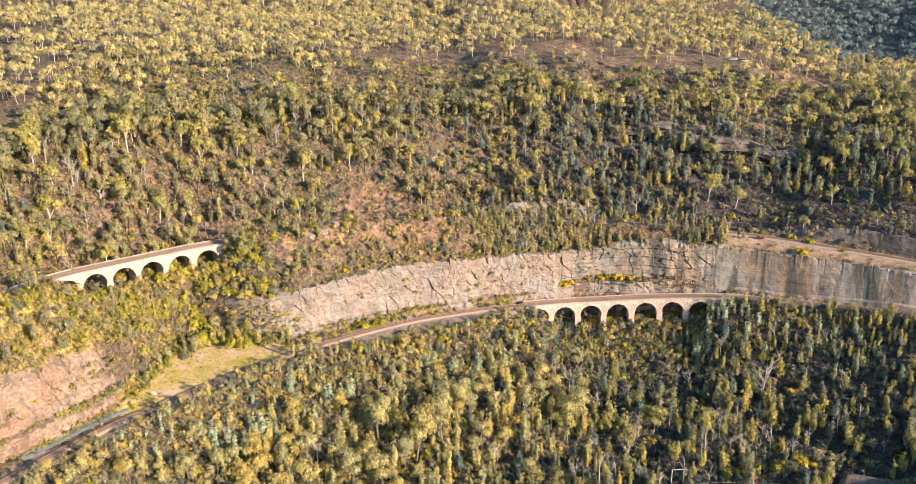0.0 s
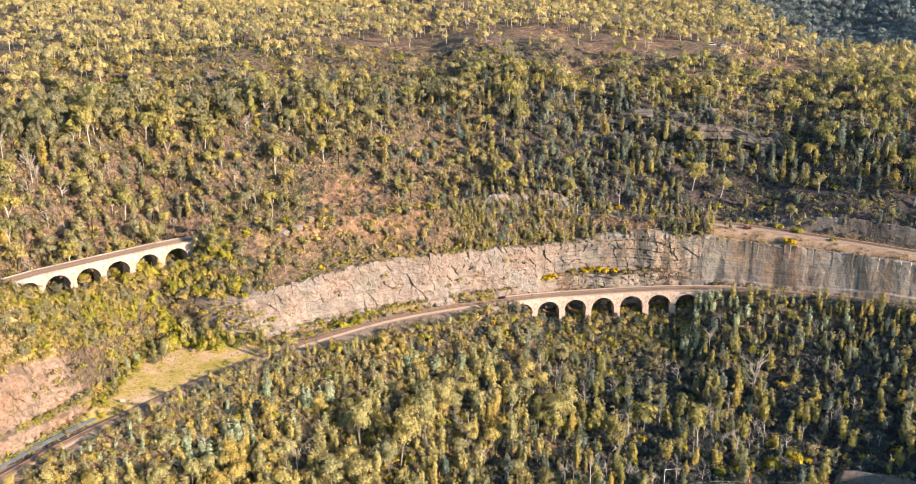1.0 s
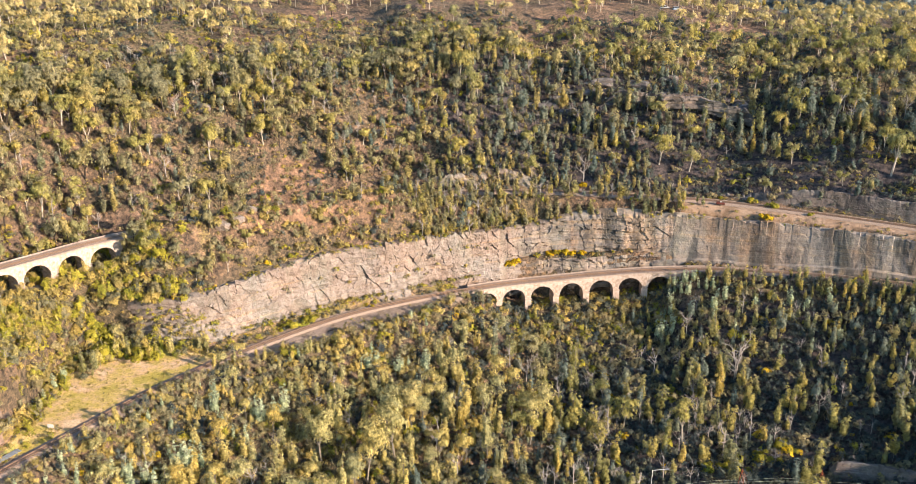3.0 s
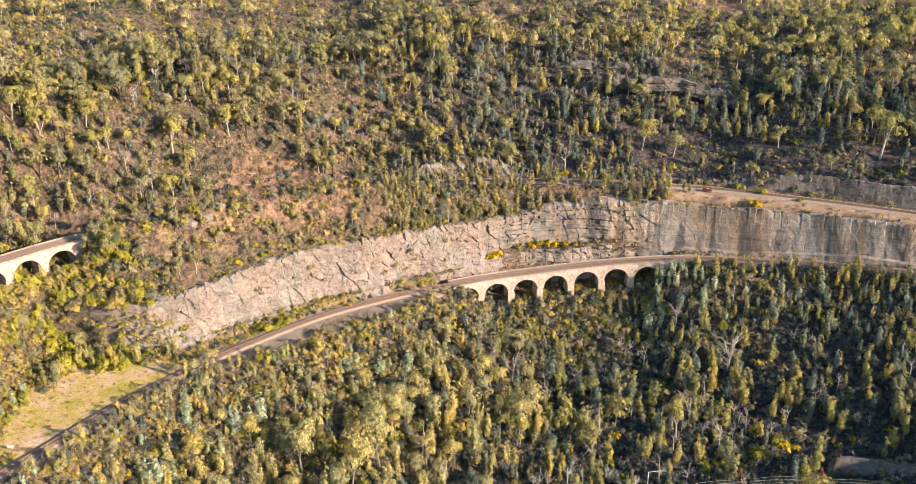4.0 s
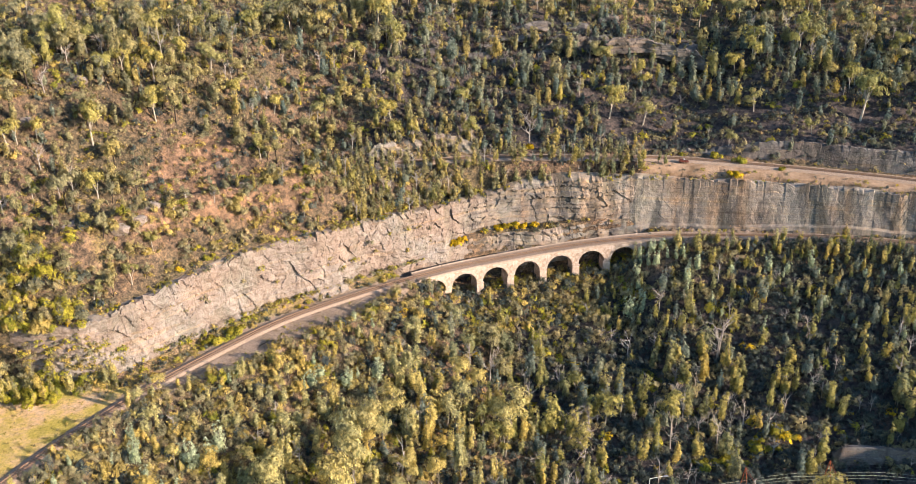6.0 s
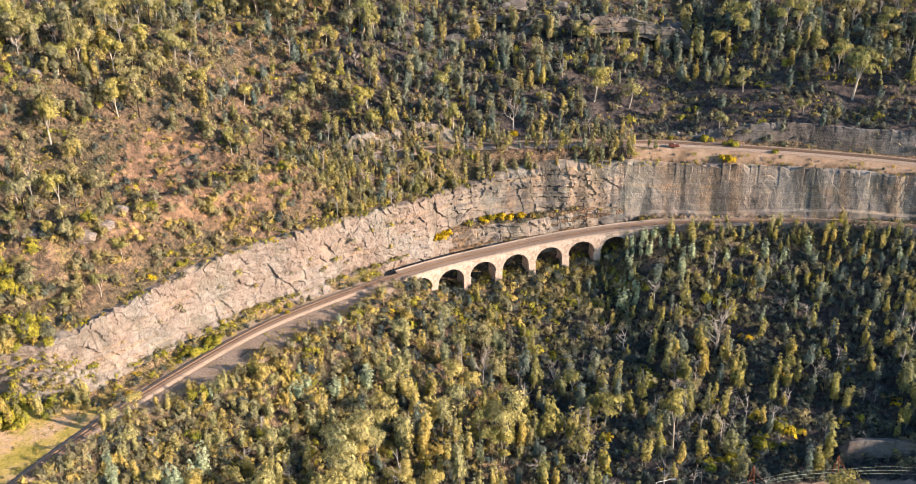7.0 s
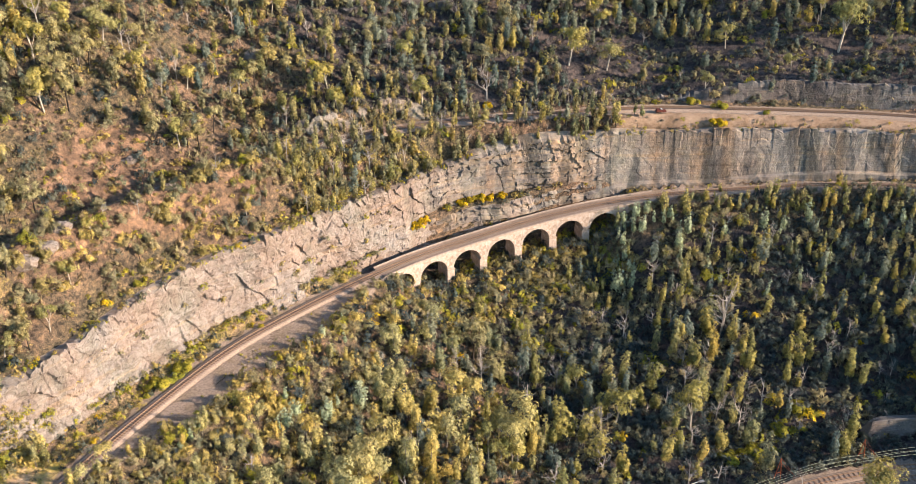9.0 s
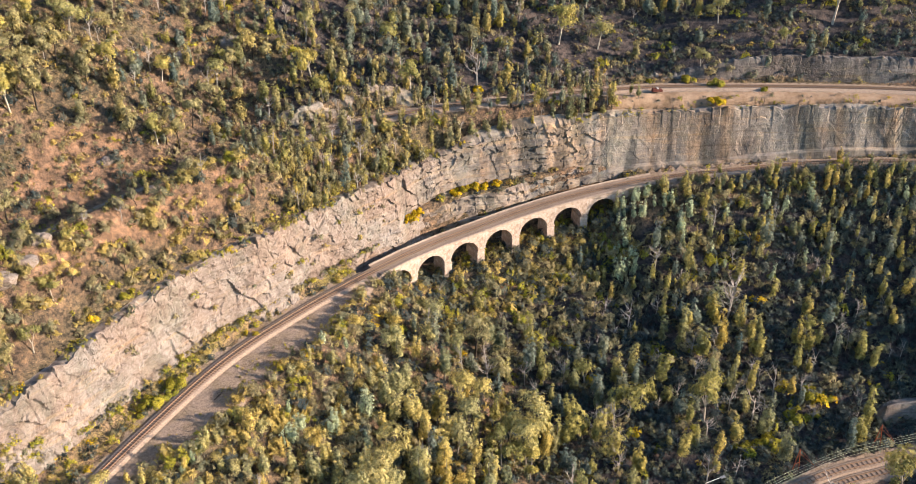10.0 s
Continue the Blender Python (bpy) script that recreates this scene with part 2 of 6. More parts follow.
def leaf_material(name, stops, through_light=0.30, cut=5.0):
    m, n, l, b = mat(name, 0.8)
    b.inputs["Specular IOR Level"].default_value = 0.06
    tone = math_node(n, l, "ADD", attr(n, "tone"), n.new("ShaderNodeObjectInfo").outputs["Random"])
    tone = math_node(n, l, "FRACT", tone)
    isl = n.new("ShaderNodeNewGeometry").outputs["Random Per Island"]
    col = ramp(n, l, tone, stops)
    col = mix(n, l, 1.0, col, ramp(n, l, isl, [(0.0, (0.70, 0.72, 0.74)), (0.5, (1.02, 1.02, 1.02)), (1.0, (1.24, 1.22, 1.16))]), "MULTIPLY")
    spray = noise_node(n, l, 0.9, 2.0, 0.6, coords(n))
    col = mix(n, l, 1.0, col, ramp(n, l, spray, [(0.36, (0.72, 0.75, 0.78)), (0.50, (1.03, 1.03, 1.03)), (0.64, (1.18, 1.16, 1.10))]), "MULTIPLY")
    sprig = noise_node(n, l, 1.9, 3.0, 0.7, coords(n))
    col = mix(n, l, 1.0, col, ramp(n, l, sprig, [(0.34, (0.50, 0.53, 0.56)), (0.50, (1.05, 1.05, 1.05)), (0.64, (1.36, 1.34, 1.28))]), "MULTIPLY")
    l.new(col, b.inputs["Base Color"])
    tr = n.new("ShaderNodeBsdfTranslucent")
    l.new(col, tr.inputs["Color"])
    sh = n.new("ShaderNodeMixShader")
    sh.inputs[0].default_value = through_light
    l.new(b.outputs[0], sh.inputs[1])
    l.new(tr.outputs[0], sh.inputs[2])
    # each spray is a cluster of leaves with gaps
    gap = noise_node(n, l, cut, 2.0, 0.6, coords(n))
    hole = math_node(n, l, "GREATER_THAN", gap, 0.515)
    clear = n.new("ShaderNodeBsdfTransparent")
    both = n.new("ShaderNodeMixShader")
    l.new(hole, both.inputs[0])
    l.new(sh.outputs[0], both.inputs[1])
    l.new(clear.outputs[0], both.inputs[2])
    l.new(both.outputs[0], n["Material Output"].inputs["Surface"])
    return m


GROUND = ground_material()
PALE_BEDS = [(0.28, (0.133, 0.108, 0.096)), (0.42, (0.209, 0.178, 0.160)), (0.56, (0.267, 0.239, 0.220)), (0.75, (0.315, 0.302, 0.278))]
GREY_BEDS = [(0.28, (0.160, 0.145, 0.138)), (0.45, (0.245, 0.224, 0.206)), (0.60, (0.335, 0.292, 0.248)), (0.75, (0.430, 0.366, 0.296))]
ROCK = rock_material("pink_sandstone", PALE_BEDS, GREY_BEDS, 0.85, (40, 75))
# dark bluish beds, with the shade of cutting and ledges in the colour
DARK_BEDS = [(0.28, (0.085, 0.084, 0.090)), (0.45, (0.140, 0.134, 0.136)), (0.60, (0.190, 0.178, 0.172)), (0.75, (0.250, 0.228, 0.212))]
ROCK_DARK = rock_material("dark_shade_toned_sandstone", DARK_BEDS, DARK_BEDS, 0.7)
SPUR_BEDS = [(0.28, (0.150, 0.104, 0.080)), (0.42, (0.235, 0.170, 0.130)), (0.56, (0.310, 0.232, 0.182)), (0.75, (0.390, 0.315, 0.255))]
ROCK_SPUR = rock_material("red_brown_sandstone", SPUR_BEDS, SPUR_BEDS, 0.4, relief=0.6)
ROCK_GREY = rock_material("weathered_sandstone", GREY_BEDS, GREY_BEDS, 0.7)
STONE = stone_material()
COPING = plain_material("coping_stone", (0.30, 0.230, 0.185), (0.52, 0.425, 0.355), 1.2)
BALLAST = plain_material("ballast_stone", (0.22, 0.160, 0.122), (0.47, 0.36, 0.28), 2.5)
SLEEPER = plain_material("sleeper_timber", (0.15, 0.098, 0.070), (0.33, 0.225, 0.165), 3.0)
RAIL = plain_material("rusty_rail", (0.20, 0.120, 0.075), (0.36, 0.235, 0.155), 4.0, 0.6, 0.0)
BARK = plain_material("grey_bark", (0.10, 0.085, 0.07), (0.34, 0.30, 0.25), 1.5)
PALE_BARK = plain_material("pale_gum_bark", (0.28, 0.245, 0.20), (0.58, 0.52, 0.44), 1.2)
DARK_BARK = plain_material("charred_bark", (0.022, 0.018, 0.015), (0.075, 0.06, 0.05), 1.5)
DEAD = plain_material("dead_wood", (0.28, 0.25, 0.235), (0.56, 0.51, 0.465), 1.5)
GUM = leaf_material("gum_leaves", [(0.0, (0.225, 0.222, 0.092)), (0.35, (0.295, 0.272, 0.096)), (0.7, (0.370, 0.312, 0.098)), (1.0, (0.250, 0.245, 0.118))])
WATTLE = leaf_material("wattle_leaves", [(0.0, (0.175, 0.192, 0.118)), (0.3, (0.240, 0.242, 0.122)), (0.6, (0.305, 0.280, 0.112)), (0.85, (0.415, 0.310, 0.084)), (1.0, (0.200, 0.215, 0.138))])
SILVER = leaf_material("silver_wattle_leaves", [(0.0, (0.300, 0.355, 0.235)), (0.5, (0.400, 0.450, 0.300)), (1.0, (0.260, 0.320, 0.205))])
SCRUB = leaf_material("scrub_leaves", [(0.0, (0.140, 0.142, 0.094)), (0.4, (0.210, 0.192, 0.112)), (0.75, (0.275, 0.230, 0.122)), (1.0, (0.165, 0.168, 0.110))])
LIME = leaf_material("bright_shrub_leaves", [(0.0, (0.250, 0.232, 0.036)), (0.5, (0.318, 0.282, 0.042)), (1.0, (0.215, 0.222, 0.040))])
GORSE = leaf_material("gorse_flowers", [(0.0, (0.430, 0.300, 0.020)), (0.5, (0.550, 0.385, 0.020)), (1.0, (0.290, 0.240, 0.034))])
# gum leaves made lighter and yellower for the sun and haze on the plateau
FAR_GUM = leaf_material("hazy_far_gum_leaves", [(0.0, (0.325, 0.288, 0.145)), (0.35, (0.405, 0.340, 0.150)), (0.7, (0.470, 0.375, 0.158)), (1.0, (0.355, 0.315, 0.172))])
# leaves turned blue-green to carry the cool shade of valley and hill
BLUE_LEAF = leaf_material("shade_blue_green_leaves", [(0.0, (0.118, 0.158, 0.144)), (0.4, (0.172, 0.204, 0.170)), (0.8, (0.222, 0.234, 0.164)), (1.0, (0.136, 0.174, 0.156))])
# undergrowth leaves darkened and blued, so that the colour carries the shade
UNDER_LEAF = leaf_material("shade_undergrowth_leaves", [(0.0, (0.044, 0.060, 0.066)), (0.4, (0.072, 0.088, 0.084)), (0.8, (0.110, 0.120, 0.094)), (1.0, (0.058, 0.074, 0.076))])
# paler bluish leaves, with the haze over the far ridge in their colour
RIDGE_LEAF = leaf_material("haze_blue_gum_leaves", [(0.0, (0.140, 0.190, 0.205)), (0.5, (0.200, 0.238, 0.236)), (1.0, (0.165, 0.215, 0.220))])
HILL_LEAF = leaf_material("hill_gum_leaves", [(0.0, (0.195, 0.190, 0.122)), (0.35, (0.255, 0.236, 0.130)), (0.7, (0.310, 0.270, 0.126)), (0.9, (0.360, 0.292, 0.108)), (1.0, (0.212, 0.205, 0.132))])
HEATH = leaf_material("dry_heath_leaves", [(0.0, (0.165, 0.130, 0.080)), (0.4, (0.235, 0.182, 0.105)), (0.75, (0.290, 0.215, 0.115)), (1.0, (0.190, 0.160, 0.095))])

GOLD = leaf_material("golden_heath_leaves", [(0.0, (0.225, 0.190, 0.078)), (0.4, (0.315, 0.250, 0.088)), (0.75, (0.380, 0.288, 0.090)), (1.0, (0.250, 0.218, 0.088))])
# leaves turned golden to carry the warm light on the western slope
TAN = leaf_material("sun_toned_valley_leaves", [(0.0, (0.290, 0.284, 0.150)), (0.35, (0.378, 0.344, 0.156)), (0.7, (0.442, 0.370, 0.138)), (0.9, (0.450, 0.345, 0.104)), (1.0, (0.325, 0.320, 0.180))])


# ---- the lie of the land ----
LOWER = [(-158, 210, -3.0), (-150, 228, -2.8), (-134, 258, -2.5), (-124, 275, -2.4), (-111.5, 292.6, -2.2), (-97, 309.5, -2.0), (-81, 328, -1.9), (-62.5, 345, -1.7),
         (-42, 360.5, -1.5), (-19, 375.3, -1.4), (3, 384.5, -1.3), (24, 391, -1.2), (42, 395, -1.0), (58, 396.2, -0.5), (79, 396.5, 0.6), (98, 394.2, 2.0),
         (116, 390.0, 3.4), (130, 384.5, 4.4), (163, 369.5, 6.5), (187, 354.5, 7.9), (230, 322, 10.0), (290, 272, 12.0)]
UPPER = [(-190, 255, 33.5), (-165, 300, 33.0), (-155, 318, 32.4), (-144, 336.5, 32.2), (-129, 350.5, 31.8), (-113, 364, 31.5), (-100.5, 374.5, 31.2), (-88, 381.5, 30.9),
         (-72.5, 388, 30.5), (-50, 398, 30.0), (-20, 410, 29.2), (10, 418, 28.5), (40, 421, 27.7), (68, 419, 27.0), (98, 412.5, 26.2), (126, 405, 25.5),
         (150, 394, 24.9), (173, 382.5, 24.2), (198, 368, 23.5), (240, 338, 22.5), (300, 295, 21.0)]
MAIN = [(60, 297, -37), (85, 299.5, -37), (107, 299.5, -37), (122, 297, -37), (140, 292, -37), (165, 280, -37), (210, 251, -37)]


def spline(ctrl, step):
    """Catmull-Rom through the given places, at even steps: places and level tangents."""
    p = np.array(ctrl, float)
    p = np.vstack([2 * p[0] - p[1], p, 2 * p[-1] - p[-2]])
    out = []
    for i in range(1, len(p) - 2):
        t = np.linspace(0, 1, 60, endpoint=False)[:, None]
        a, b, c, d = p[i - 1 : i + 3]
        out.append(0.5 * (2 * b + (c - a) * t + (2 * a - 5 * b + 4 * c - d) * t**2 + (3 * b - a - 3 * c + d) * t**3))
    q = np.vstack(out)
    s = np.r_[0, np.cumsum(np.linalg.norm(np.diff(q[:, :2], axis=0), axis=1))]
    at = np.arange(0, s[-1], step)
    q = np.stack([np.interp(at, s, q[:, k]) for k in range(3)], 1)
    d = np.gradient(q[:, :2], axis=0)
    return q, d / np.linalg.norm(d, axis=1)[:, None]


LOW, LOW_T = spline(LOWER, 1.0)
UPP, UPP_T = spline(UPPER, 1.0)
MAI, MAI_T = spline(MAIN, 2.0)


def beside(x, y, line, tang):
    """Signed distance from a line (uphill side plus), height and x of its nearest place."""
    d, h, nx = np.empty(len(x)), np.empty(len(x)), np.empty(len(x))
    for a in range(0, len(x), 4000):
        u = x[a : a + 4000, None] - line[None, ::2, 0]
        v = y[a : a + 4000, None] - line[None, ::2, 1]
        k = np.argmin(u * u + v * v, 1) * 2
        for _ in range(2):
            along = (x[a : a + 4000] - line[k, 0]) * tang[k, 0] + (y[a : a + 4000] - line[k, 1]) * tang[k, 1]
            k = np.clip(k + np.round(along / np.linalg.norm(line[1, :2] - line[0, :2])).astype(int).clip(-3, 3), 0, len(line) - 1)
        ex, ey = x[a : a + 4000] - line[k, 0], y[a : a + 4000] - line[k, 1]
        side = tang[k, 0] * ey - tang[k, 1] * ex
        far = np.hypot(ex, ey)
        d[a : a + 4000] = np.where(far < 6, side, far * np.sign(side))
        h[a : a + 4000], nx[a : a + 4000] = line[k, 2], line[k, 0]
    return d, h, nx


def smooth(v, a, b):
    t = np.clip((v - a) / (b - a), 0, 1)
    return t * t * (3 - 2 * t)


def window(v, a, b, c, d):
    return smooth(v, a, b) * (1 - smooth(v, c, d))


def wave(x, y, size, seed):
    """Soft value noise between -1 and 1."""
    rng = np.random.RandomState(seed)
    tab = rng.uniform(-1, 1, (64, 64))
    u, v = x / size, y / size
    i, j = np.floor(u).astype(int), np.floor(v).astype(int)
    f, g = u - i, v - j
    f, g = f * f * (3 - 2 * f), g * g * (3 - 2 * g)
    t = lambda a, b: tab[a % 64, b % 64]
    return (t(i, j) * (1 - f) + t(i + 1, j) * f) * (1 - g) + (t(i, j + 1) * (1 - f) + t(i + 1, j + 1) * f) * g


def cliff_foot(nx):
    """How far behind the lower line the rock begins."""
    return np.interp(nx, [-158, -134, -120, -110, -105, -98, -90, -82, -75, -70, -62, -50, -30, -11, 7, 27, 42, 50, 58, 66, 80, 101, 128, 190, 290],
                     [7, 7, 8, 8.5, 9.5, 15, 23, 31, 33, 25, 14, 11, 8.5, 6.5, 5.5, 6, 8, 11, 13, 12.5, 10.2, 7.2, 5, 4.5, 5])


def cliff_top(nx):
    return np.interp(nx, [-158, -134, -115, -105, -92, -75, -62, -40, -20, 27, 45, 54, 62, 85, 133, 192, 290], [17, 17, 18, 16, 12, 14, 15.5, 17.5, 19, 18.5, 17, 16, 17.5, 20, 22, 21.8, 20])


def cliff_width(nx):
    return 3.0 + 4.0 * window(nx, -106, -94, -76, -66)


def pad(nx):
    """Width of the level ground on the valley side of the lower line."""
    return 4.0 + 8.5 * window(nx, -62, -35, 0, 27) + 1.5 * window(nx, -150, -140, -100, -90)


def under_span(nx):
    return window(nx, 27, 45, 96, 116)


def behind_span(nx):
    """The cleft between the stone arches and the rock begins further west than the open arches."""
    return np.maximum(under_span(nx), 0.8 * window(nx, 23, 29, 60, 75))


def under_left_span(nx):
    return window(nx, -150, -136, -100, -84)


def ditch(nx):
    """Extra width of the dark gap behind the stone arches."""
    return 3.4 * window(nx, 24, 30, 60, 76)


def height(x, y):
    x, y = np.asarray(x, float), np.asarray(y, float)
    dl, zl, xl = beside(x, y, LOW, LOW_T)
    du, zu, xu = beside(x, y, UPP, UPP_T)
    foot, top, wide = cliff_foot(xl), cliff_top(xl), cliff_width(xl)
    # valley side
    fall = np.maximum(-dl - pad(xl), 0)
    drop = 46 * (1 - np.exp(-fall / 62)) * 1.15
    gully = 10.5 * np.where(dl > 2.6, behind_span(xl), under_span(xl)) * window(dl - ditch(xl), -70, -30, 6.0, 7.0)
    low = np.maximum(zl - 0.55 - drop * (1 + 0.22 * smooth(xl, 90, 140)) - gully * (1 - 0.55 * smooth(fall, 5, 45)), -37.5 - 6 * smooth(fall, 90, 160))
    low += 1.4 * wave(x, y, 17, 5) * smooth(fall, 2, 12)
    # shelf behind the lower line
    shelf = zl - 0.5 + 3.4 * window(xl, 30, 42, 100, 122) * smooth(dl - ditch(xl), 7.0, 8.0) + 1.6 * smooth(dl, foot - 5, foot) * (1 - window(xl, -106, -100, -80, -70))
    span = behind_span(xl)
    shelf = np.where(dl - ditch(xl) < 7.2, shelf + (np.minimum(shelf, low) - shelf) * smooth(span, 0.0, 0.3), shelf)
    # above the rock
    lean = 3.4 - 0.8 * smooth(xl, 50, 62) + 3.2 * (1 - smooth(xl, -106, -96))
    rise = smooth(dl, foot + lean + 0.9, foot + lean + wide - 1.1)
    f = np.maximum(dl - foot - wide - lean + 1.2, 0)
    f = f / (f + np.maximum(-du - 4, 0.01))
    sag = 9.0 * under_left_span(xu)
    bench = zu - 0.55
    over = top + (bench - sag - top) * smooth(f, 0, 1)
    over += 6.75 * f * f * (1 - f) * 8.0 * window(xl, -78, -52, 2, 26) + 4 * f * (1 - f) * (2.0 * window(xl, 60, 75, 110, 120) + 6 * window(xl, -170, -150, -112, -104))
    mid = shelf + (over - shelf) * rise
    # hillside
    r = np.maximum(du - 4.5, 0)
    reach = 44 + 20 * smooth(xu, -30, 70) + 10 * smooth(-xu, 90, 160)
    cut = 6.5 * smooth(xu, 125, 165) * smooth(r, 0.5, 4.5) + 5 * window(xu, 15, 30, 52, 62) * smooth(r, 0.3, 3)
    up = 34 * (0.55 * np.minimum(r / reach, 1) + 0.45 * smooth(r, 0, reach)) * (1 - 0.27 * smooth(xu, 112, 140)) + cut
    up += 15 * smooth(r, reach * 0.8, reach + 75) + 0.035 * np.maximum(r - 130, 0)
    hill = bench - sag * (1 - smooth(r, 4, 40)) + up
    hill += (1.6 * wave(x, y, 23, 2) + 0.8 * wave(x, y, 9, 3)) * smooth(r, 3, 14)
    hill += 5.0 * wave(x, y, 90, 8) * smooth(r, 60, 140)
    level = (np.abs(du) < 4.5)
    z = np.where(dl < 5, np.where(dl < 0, low, np.minimum(shelf, zl - 0.5)), np.where(du > 0, hill, mid))
    bare = np.where(level & (dl > foot + 4), bench - sag, z)
    z = z + (bare - z) * (1 - smooth(np.abs(du), 3.2, 6.5)) * (dl > foot + 3) * (1 - 0.9 * under_left_span(xu))
    z = z + 0.5 * wave(x, y, 7, 4) * (np.abs(dl) > 7) * (np.abs(du) > 6) * (1 - (dl > -16) * (dl < foot + 1))
    # main line bench in the valley
    dm, zm, _ = beside(x, y, MAI, MAI_T)
    z = z + (zm - 0.4 - z) * (1 - smooth(np.abs(dm), 4.8, 7.5)) * (x > 50)
    # country beyond
    z = z - 95 * smooth(y, 568, 680) * smooth(x + 0.10 * (y - 600), 232, 292)
    z = z + 150 * smooth(x - 0.12 * (y - 600), 240, 880) * smooth(y, 600, 700) + 150 * smooth(y, 1000, 1700) + 22 * wave(x, y, 230, 11) * smooth(y, 700, 1000)
    # ridge that shades the lower valley
    crest = 15 + 5 * wave(x, y, 21, 12) + 3 * wave(x, y, 8, 13)
    z = np.maximum(z, -45 + (45 + crest) * smooth(x, 205, 252) * (1 - 0.85 * smooth(y, 292, 322)))
    return z


def mesh_from(name, verts, faces, materials, attrs=None, smooth_shade=False, slots=None):
    me = bpy.data.meshes.new(name)
    verts, faces = np.asarray(verts, np.float32), np.asarray(faces, np.int32)
    k = faces.shape[1]
    me.vertices.add(len(verts))
    me.vertices.foreach_set("co", verts.ravel())
    me.loops.add(faces.size)
    me.loops.foreach_set("vertex_index", faces.ravel())
    me.polygons.add(len(faces))
    me.polygons.foreach_set("loop_start", np.arange(0, faces.size, k, dtype=np.int32))
    me.polygons.foreach_set("loop_total", np.full(len(faces), k, dtype=np.int32))
    me.polygons.foreach_set("use_smooth", np.full(len(faces), smooth_shade))
    for m in materials:
        me.materials.append(m)
    if slots is not None:
        me.polygons.foreach_set("material_index", np.asarray(slots, np.int32))
    for key, values in (attrs or {}).items():
        me.attributes.new(key, "FLOAT", "POINT").data.foreach_set("value", np.asarray(values, np.float32))
    me.update(calc_edges=True)
    return me


def grid_faces(rows, cols):
    i = np.arange(rows - 1)[:, None] * cols + np.arange(cols - 1)[None, :]
    i = i.ravel()
    return np.stack([i, i + 1, i + 1 + cols, i + cols], 1)


def stations(parts):
    return np.unique(np.concatenate([np.arange(a, b, s) for a, b, s in parts]))


def build_ground():
    gx = stations([(-4000, -1000, 250), (-1000, -400, 40), (-400, -190, 14), (-190, 215, 1.35), (215, 420, 8), (420, 1000, 40), (1000, 4001, 250)])
    gy = stations([(-2000, -200, 200), (-200, 180, 20), (180, 245, 7), (245, 470, 1.25), (470, 640, 5), (640, 1200, 18), (1200, 2000, 60), (2000, 4900, 250)])
    X, Y = np.meshgrid(gx, gy)
    x, y = X.ravel(), Y.ravel()
    z = height(x, y)
    dl, _, xl = beside(x, y, LOW, LOW_T)
    du, _, xu = beside(x, y, UPP, UPP_T)
    foot = cliff_foot(xl)
    meadow = window(xl, -112, -106, -66, -58) * smooth(dl, 1.5, 4) * (1 - smooth(dl - foot, -1, 3)) + 0.42 * window(xl, -64, -60, 24, 30) * window(dl, 3, 4, 9, 14)
    meadow += 0.30 * window(xl, -112, -106, -78, -70) * smooth(dl, foot + 1, foot + 4) * (1 - smooth(du, -5, -2)) * (0.8 + 0.3 * wave(x, y, 6, 75))
    meadow += 0.62 * window(xl, -175, -165, -112, -100) * smooth(dl, foot + 7, foot + 10) * (1 - smooth(du, -9, -5)) * (0.75 + 0.4 * wave(x, y, 8, 73))
    meadow += 0.5 * window(xl, -62, -50, 18, 30) * smooth(dl, foot + 7, foot + 11) * (1 - smooth(du, -8, -4)) * (0.45 + 0.45 * wave(x, y, 11, 74))
    gravel = window(dl + 1.6 * wave(x, y, 5, 71), -pad(xl) - 1, -pad(xl) + 1, 3.4, 4.4) * (1 - under_span(xl)) * (0.80 + 0.35 * wave(x, y, 7, 72))  + window(du, -3.5, -2.5, 3, 4) + 0.7 * window(du, -12, -8, 2, 4) * window(xu, -175, -165, -150, -145)
    dm, _, _ = beside(x, y, MAI, MAI_T)
    gravel += window(dm, -5, -4, 4.5, 5.5) * (x > 50)
    scar = 0.72 * window(np.hypot((x + 40) / 1.5, y - 419) + 6 * wave(x, y, 7, 21), -9, -8, 5, 15) + 0.75 * window(xl, -62, -40, 0, 20) * window(dl, foot + 5, foot + 14, foot + 30, foot + 48) * (0.55 + 0.6 * wave(x, y, 14, 22))  + 0.8 * window(du, 74, 92, 165, 185) * smooth(x, -70, -30) * (0.6 + 0.4 * wave(x, y, 30, 23))
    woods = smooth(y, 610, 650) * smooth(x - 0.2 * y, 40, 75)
    # burnt hill soil, plus painted shade there and on the eastern valley floor
    burnt_shade = (window(du, 5, 9, 62, 78) * smooth(x, 5, 40) + smooth(-dl, 8, 14) * smooth(x, 40, 70)) * (0.9 + 0.4 * wave(x, y, 12, 25))
    pale = window(du, -13, -9, 2.5, 4) * smooth(xu, 108, 122) + 0.9 * window(du, -14, -9, 3, 5) * window(xu, -190, -180, -154, -147)
    me = mesh_from("ground", np.stack([x, y, z], 1), grid_faces(len(gy), len(gx)), [GROUND], {"meadow": meadow.clip(0, 1), "gravel": gravel.clip(0, 1), "burnt_shade": burnt_shade.clip(0, 1), "woods": woods.clip(0, 1), "scar": scar.clip(0, 1), "pale": pale.clip(0, 1)}, True)
    return tagged(new("ground", me), "dry bushland ground with leaf litter, meadow and gravel", "ground", kind="structure")


